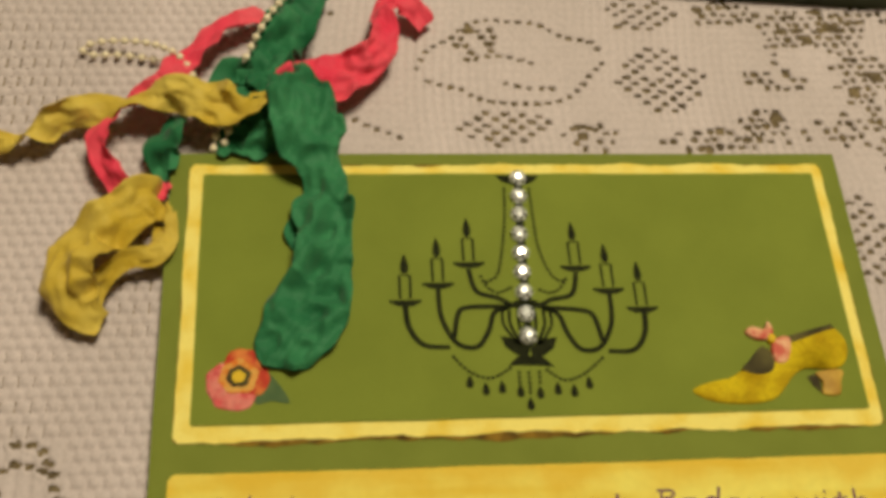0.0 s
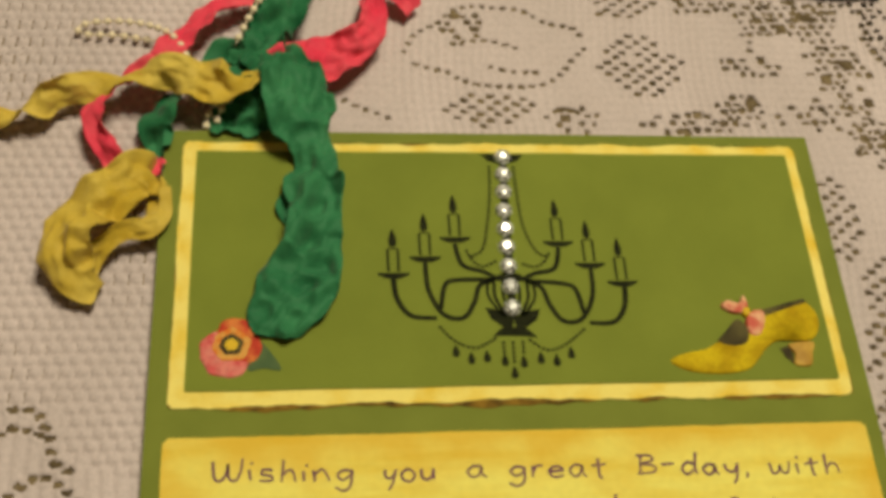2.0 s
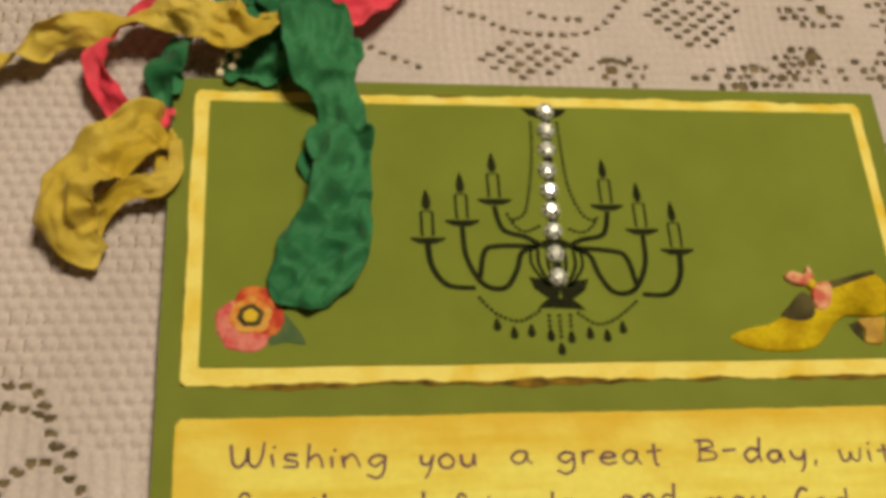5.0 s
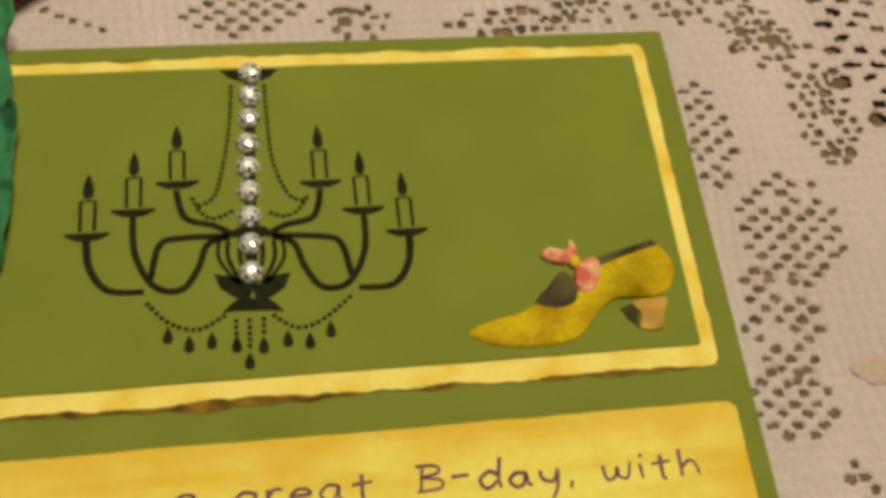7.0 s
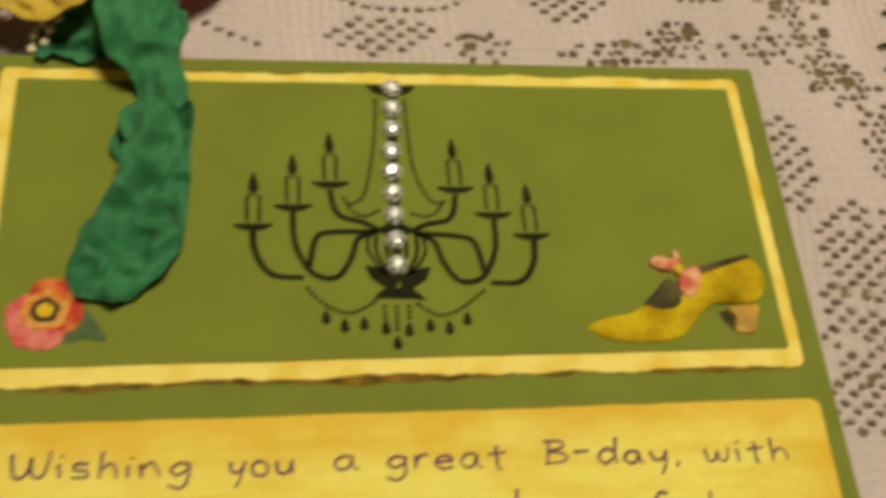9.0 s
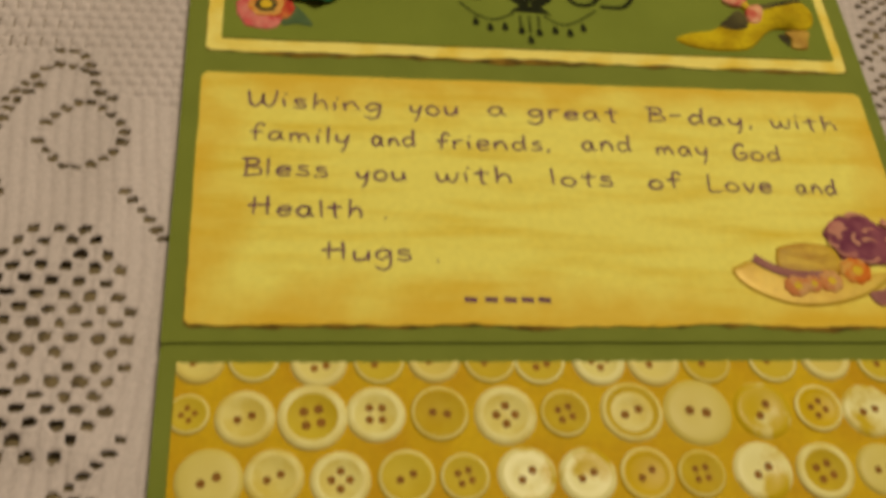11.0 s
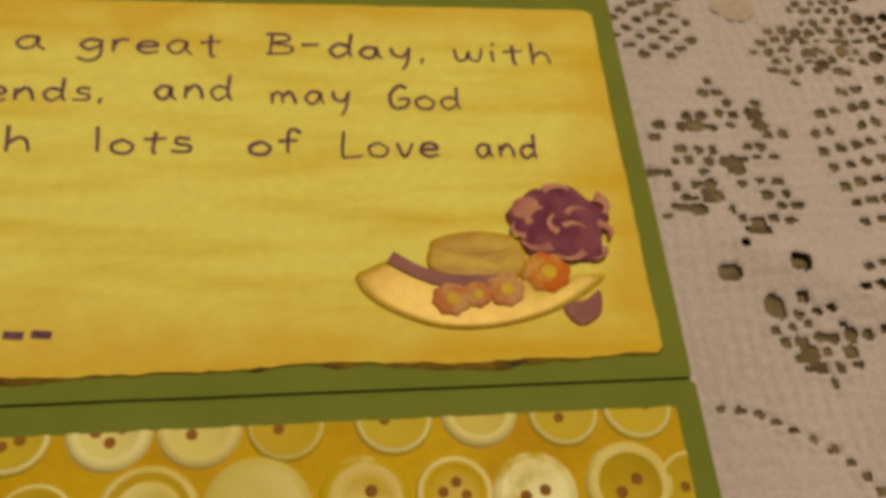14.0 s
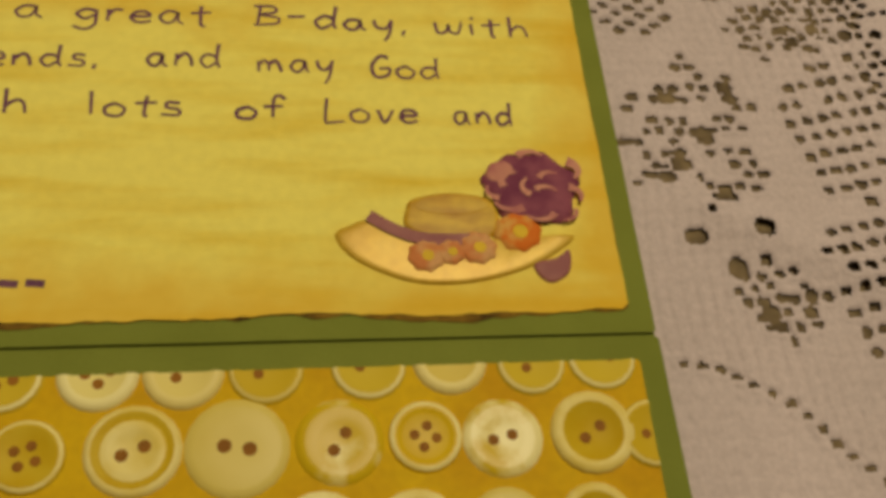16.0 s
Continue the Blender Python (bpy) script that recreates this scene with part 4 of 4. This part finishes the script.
def ribbon(points, seed, crumple=0.85):
    """A crumpled strip along points of x, y, z, width and sideways tilt in degrees."""
    line = spline(points, 0.45)
    bm = bmesh.new()
    across, rows, gone = 26, [], 0.0
    for i, p in enumerate(line):
        d = (line[min(i + 1, len(line) - 1)] - line[max(i - 1, 0)])[:3]
        d = Vector(d).normalized()
        if i:
            gone += float(np.linalg.norm((p - line[i - 1])[:3]))
        side = Vector((0, 0, 1)).cross(d)
        side = side.normalized() if side.length > 1e-4 else Vector((1, 0, 0))
        side = Matrix.Rotation(radians(p[4]), 3, d) @ side
        up = d.cross(side)
        row = []
        for k in range(across + 1):
            u = k / across - 0.5
            q = Vector((gone * 0.15, u * 1.5, seed * 7.3))
            # flat facets between sharp creases, as in cloth that was crushed and dried
            fold, a = noise.noise(q) * 1.2, u * p[3]
            for pitch, high in ((8.0, 3.6), (4.2, 3.8), (2.0, 1.7), (1.1, .55)):
                fold += high * facet((gone * .9 + a * .42) / pitch, (a * .9 - gone * .42) / pitch, seed * 31 + int(pitch * 10))
            for k, (pitch, high) in enumerate(((.13, -1.5), (.22, 1.1))):
                fold += high * (0.5 - 2.4 * abs(noise.noise(Vector((gone * pitch + k * 4.7, a * pitch * 1.2, seed * 3.1 + k * 9.4)))))
            w = p[3] * (1 + 0.14 * noise.noise(Vector((gone * 0.22, seed * 1.7, 0 if u < 0 else 9))))
            curl = 0.12 * p[3] * (abs(2 * u) ** 3) * noise.noise(Vector((gone * 0.12, seed * 2.3, 4 if u < 0 else 17)))
            pos = Vector(p[:3]) + side * (u * w) + up * (fold * crumple * min(1.0, 0.25 + p[3] / 14) + curl) + d * (noise.noise(q * 1.9 + Vector((3, 1, 0))) * 0.7 * crumple)
            # it lies on the card or on the cloth, never in them
            rest = 0.75 if pos.x > -0.3 and pos.y < 0.3 else CLOTH_Z + 0.45
            pos.z = pos.z if pos.z > rest else rest + 0.4 * (rest - pos.z)
            row.append(bm.verts.new(pos / 1000))
        rows.append(row)
    for a, b in zip(rows, rows[1:]):
        for k in range(across):
            bm.faces.new((a[k], a[k + 1], b[k + 1], b[k]))
    for f in bm.faces:
        f.smooth = True
    return bm


def ribbon_thing(name, strips, mat, label, seed):
    pieces = [("tail" if k else "loop", s) for k, s in enumerate(strips)]
    base = new(name)
    x, y = strips[0][0][0], strips[0][0][1]
    base.location = v3(x, y, CLOTH_Z)
    tagged(base, label, "ribbon", "ribbons tied at the card's corner")
    for k, (kind, s) in enumerate(pieces):
        ob = part(kind, ribbon(s, seed + k), mat, base, smooth=True)
        ob.matrix_parent_inverse = Matrix.Translation(-base.location)
        solid = ob.modifiers.new("thickness", "SOLIDIFY")
        solid.thickness = 0.00015


ribbon_thing("green_ribbon", [
    [(23.4, 17.4, 6.5, 5, 10), (24.6, 14, 8, 10, 0), (26, 9, 8.5, 14, -5), (27.5, 4, 8.5, 15.5, -12), (28.6, -1, 7.5, 14, -14), (30.4, -6, 5.5, 9, -25), (30.7, -10, 4, 9.5, 18), (30.3, -14, 3.8, 12, 5),
     (31, -20, 3.6, 10.5, 0), (30.6, -25, 3.8, 11.5, -4), (30, -29.5, 3.8, 12.5, -6), (28.2, -34, 3.2, 15, 5), (26.4, -38, 3.2, 16, 2), (24.4, -42, 2.8, 14, 0), (22.8, -45.4, 2.2, 11, 0), (22.2, -47.4, 1.6, 6, 0)],
    [(25.8, -15.2, 1.8, 3, 15), (24.7, -18.6, 1.5, 3.6, 12), (25.6, -22.2, 1.2, 3, 8)],
    [(19.4, 10.5, 6.5, 9, 20), (19.9, 19.3, 5, 10, -20), (22, 26.8, 4, 11, 25), (24.9, 35.4, 3, 11, -10), (27, 48, 1, 11, 0)],
    [(19.7, 11.5, 7, 7, 10), (13.8, 13.2, 6, 10, 30), (10, 14.6, 3.5, 7, 0), (12, 18, 1, 8, -20), (16.9, 17.7, 4, 6, 10)],
    [(19.4, 10.1, 6, 8, -15), (16.3, 4.9, 4, 12, 10), (14.5, 0.8, 0.5, 11, 0), (14.3, -1, -1.5, 10, 0)],
    [(1.8, 9.4, 0, 3, 40), (0, 5, 2, 8, 30), (-1.7, 0.6, 1.5, 8, 20), (-1.2, -3.4, -0.8, 6, 10), (-0.4, -5.4, -1.8, 4, 0)]],
    M_GREEN, "emerald green crinkled satin ribbon tied on the card", 1)
ribbon_thing("old_gold_ribbon", [
    [(-48, -3, -1, 5, 10), (-36.4, 1, 1, 5, 55), (-28.9, 3.4, 2, 6, -50), (-22.5, 6.3, 3.2, 6.5, 45), (-14.8, 8.5, 4, 7, 15), (-8, 10.2, 5.5, 5, -45), (-0, 10.2, 6.5, 8, 40), (5.9, 8.8, 7.2, 9, 10), (11, 7.1, 7.5, 9, 45), (15.6, 7.1, 7.8, 6, -20), (19.3, 8.6, 7.5, 3.5, 0)],
    [(-0.6, -10.8, -1.6, 8, 0), (-3.3, -12.1, 3.5, 9, -20), (-7.9, -17.2, 5.2, 10, -15), (-13.3, -22.2, 5.8, 12, 10), (-16.6, -28.3, 4.5, 12, 20), (-14.6, -34.6, 1.5, 8, 10), (-10.6, -36.8, -1, 5, 0)],
    [(-14.1, -34.3, -1, 5, 10), (-12, -31, 1.5, 4.5, 35), (-9.6, -28, 2.5, 4, 40), (-5.8, -25.1, 3, 4, 30), (-1.7, -24.3, 3, 4.5, 20), (0.1, -20.8, 2.2, 5, 10), (-0.4, -14.6, -1.6, 5, 0)]],
    M_OLD_GOLD, "old gold crinkled satin ribbon beside the card", 11)
ribbon_thing("pink_ribbon", [
    [(19.6, 36.4, -1, 4, 0), (16, 34.2, 1, 5, 20), (10, 30.2, 2.5, 5.5, 40), (4.2, 24.2, 3.2, 6, 20), (0.8, 19.6, 4, 6.5, 10), (-1.7, 14.5, 4.2, 6, 0), (-7.7, 12.6, 3.5, 5, 20), (-11.9, 7.8, 3.3, 5, 60), (-13.2, 1.4, 3, 5, 50), (-11.4, -5, 2, 5, 40), (-8, -9.4, 0, 5, 20), (-3, -8.6, -1, 4, 10), (-0.5, -7.4, -1.8, 4, 0)],
    [(21.8, 12.2, 6, 7, 10), (26.6, 14.3, 4.5, 11, 10), (33, 16.8, 3.5, 11, -10), (40.4, 21.2, 3.5, 8, 30), (43.6, 28, 3.5, 6, 20), (43.6, 34.5, 3, 6, -20), (46.6, 38, 2, 6, 20), (50.4, 36.6, 2, 6, 10), (53.4, 34, -0.5, 5, 0)]],
    M_PINK, "coral pink crinkled satin ribbon curling on the cloth", 21)


def pearls():
    bm = bmesh.new()
    bmesh.ops.create_icosphere(bm, subdivisions=2, radius=0.00085)
    me = mesh_of("pearl", bm, M_PEARL, True)
    base = tagged(new("pearl_strand"), "thin strand of cream pearl beads on the cloth", "bead strand")
    base.location = v3(-17.5, 28.6, CLOTH_Z)
    for line in ([(8.1, 8.1, 2.6), (5.1, 12.8, 2.6), (3.1, 18.2, 3.4), (-0, 22.2, 3.8), (-5.3, 26.4, 1.5), (-11.4, 28.4, 0), (-17.5, 28.9, -1.2), (-20.6, 27.6, -1.6), (-19, 26, -1.7), (-12.6, 26, -1.8), (-5.5, 24.8, -1.7), (0, 24, -1.8)],
                 [(27.5, 44.3, 4.5), (25.3, 40.6, 5.8), (22.5, 35.7, 6.5), (19.6, 30.3, 7.5), (16.8, 24.6, 7), (14.1, 18.3, 6)],
                 [(12.1, 7.1, 2.4), (9.6, 5, 2), (8.3, 2, 0.4), (8.2, -1.2, -1.4)], [(12.8, 6.4, 2.4), (11.2, 3.6, 2), (10.2, 1, 0.4), (10, -1.2, -1.4)]):
        pts, gone = spline(line, 0.1), 9.0
        for a, b in zip(pts, pts[1:]):
            gone += np.linalg.norm(b - a)
            if gone > 2.5:
                gone = 0.0
                ob = new("pearl", me)
                ob.parent = base
                ob.matrix_basis = Matrix.Translation(v3(*b) - base.location)
        bm = bmesh.new()
        ring = None
        for p in pts[::6]:
            now = [bm.verts.new(v3(p[0] + .18 * math.cos(a), p[1] + .18 * math.sin(a) * .7, p[2] + .18 * math.sin(a)) - base.location) for a in (0, 1.57, 3.14, 4.71)]
            if ring:
                for k in range(4):
                    bm.faces.new((ring[k], ring[(k + 1) % 4], now[(k + 1) % 4], now[k]))
            ring = now
        part("thread", bm, M_PEARL, base)


pearls()

# ---- things at the rim of the view ----
bm = bmesh.new()
add_slab(bm, [(80.7, 47.6), (170.5, 42.1), (173.6, 92.0), (83.7, 97.5)], CLOTH_Z, 2.0)
bmesh.ops.bevel(bm, geom=list(bm.edges), offset=0.0008, segments=2, affect="EDGES")
tagged(part("dark_box", bm, M_BOX), "dark green flat box lying on the cloth", "box")
# tan woven mark of the cloth, added as a low separate dome
bm = bmesh.new()
add_dome(bm, [tuple(p) for p in spline([(157.8, -61.6), (160.6, -60.4), (163.6, -60.2), (165.2, -62), (164, -64.2), (160.4, -64.4)], .8, True)], CLOTH_Z - .2, 0.22, inset=.3)
tagged(part("woven_patch", bm, M_WOVEN_PATCH, smooth=True), "small tan woven patch in the lace", "petal")
buttons()
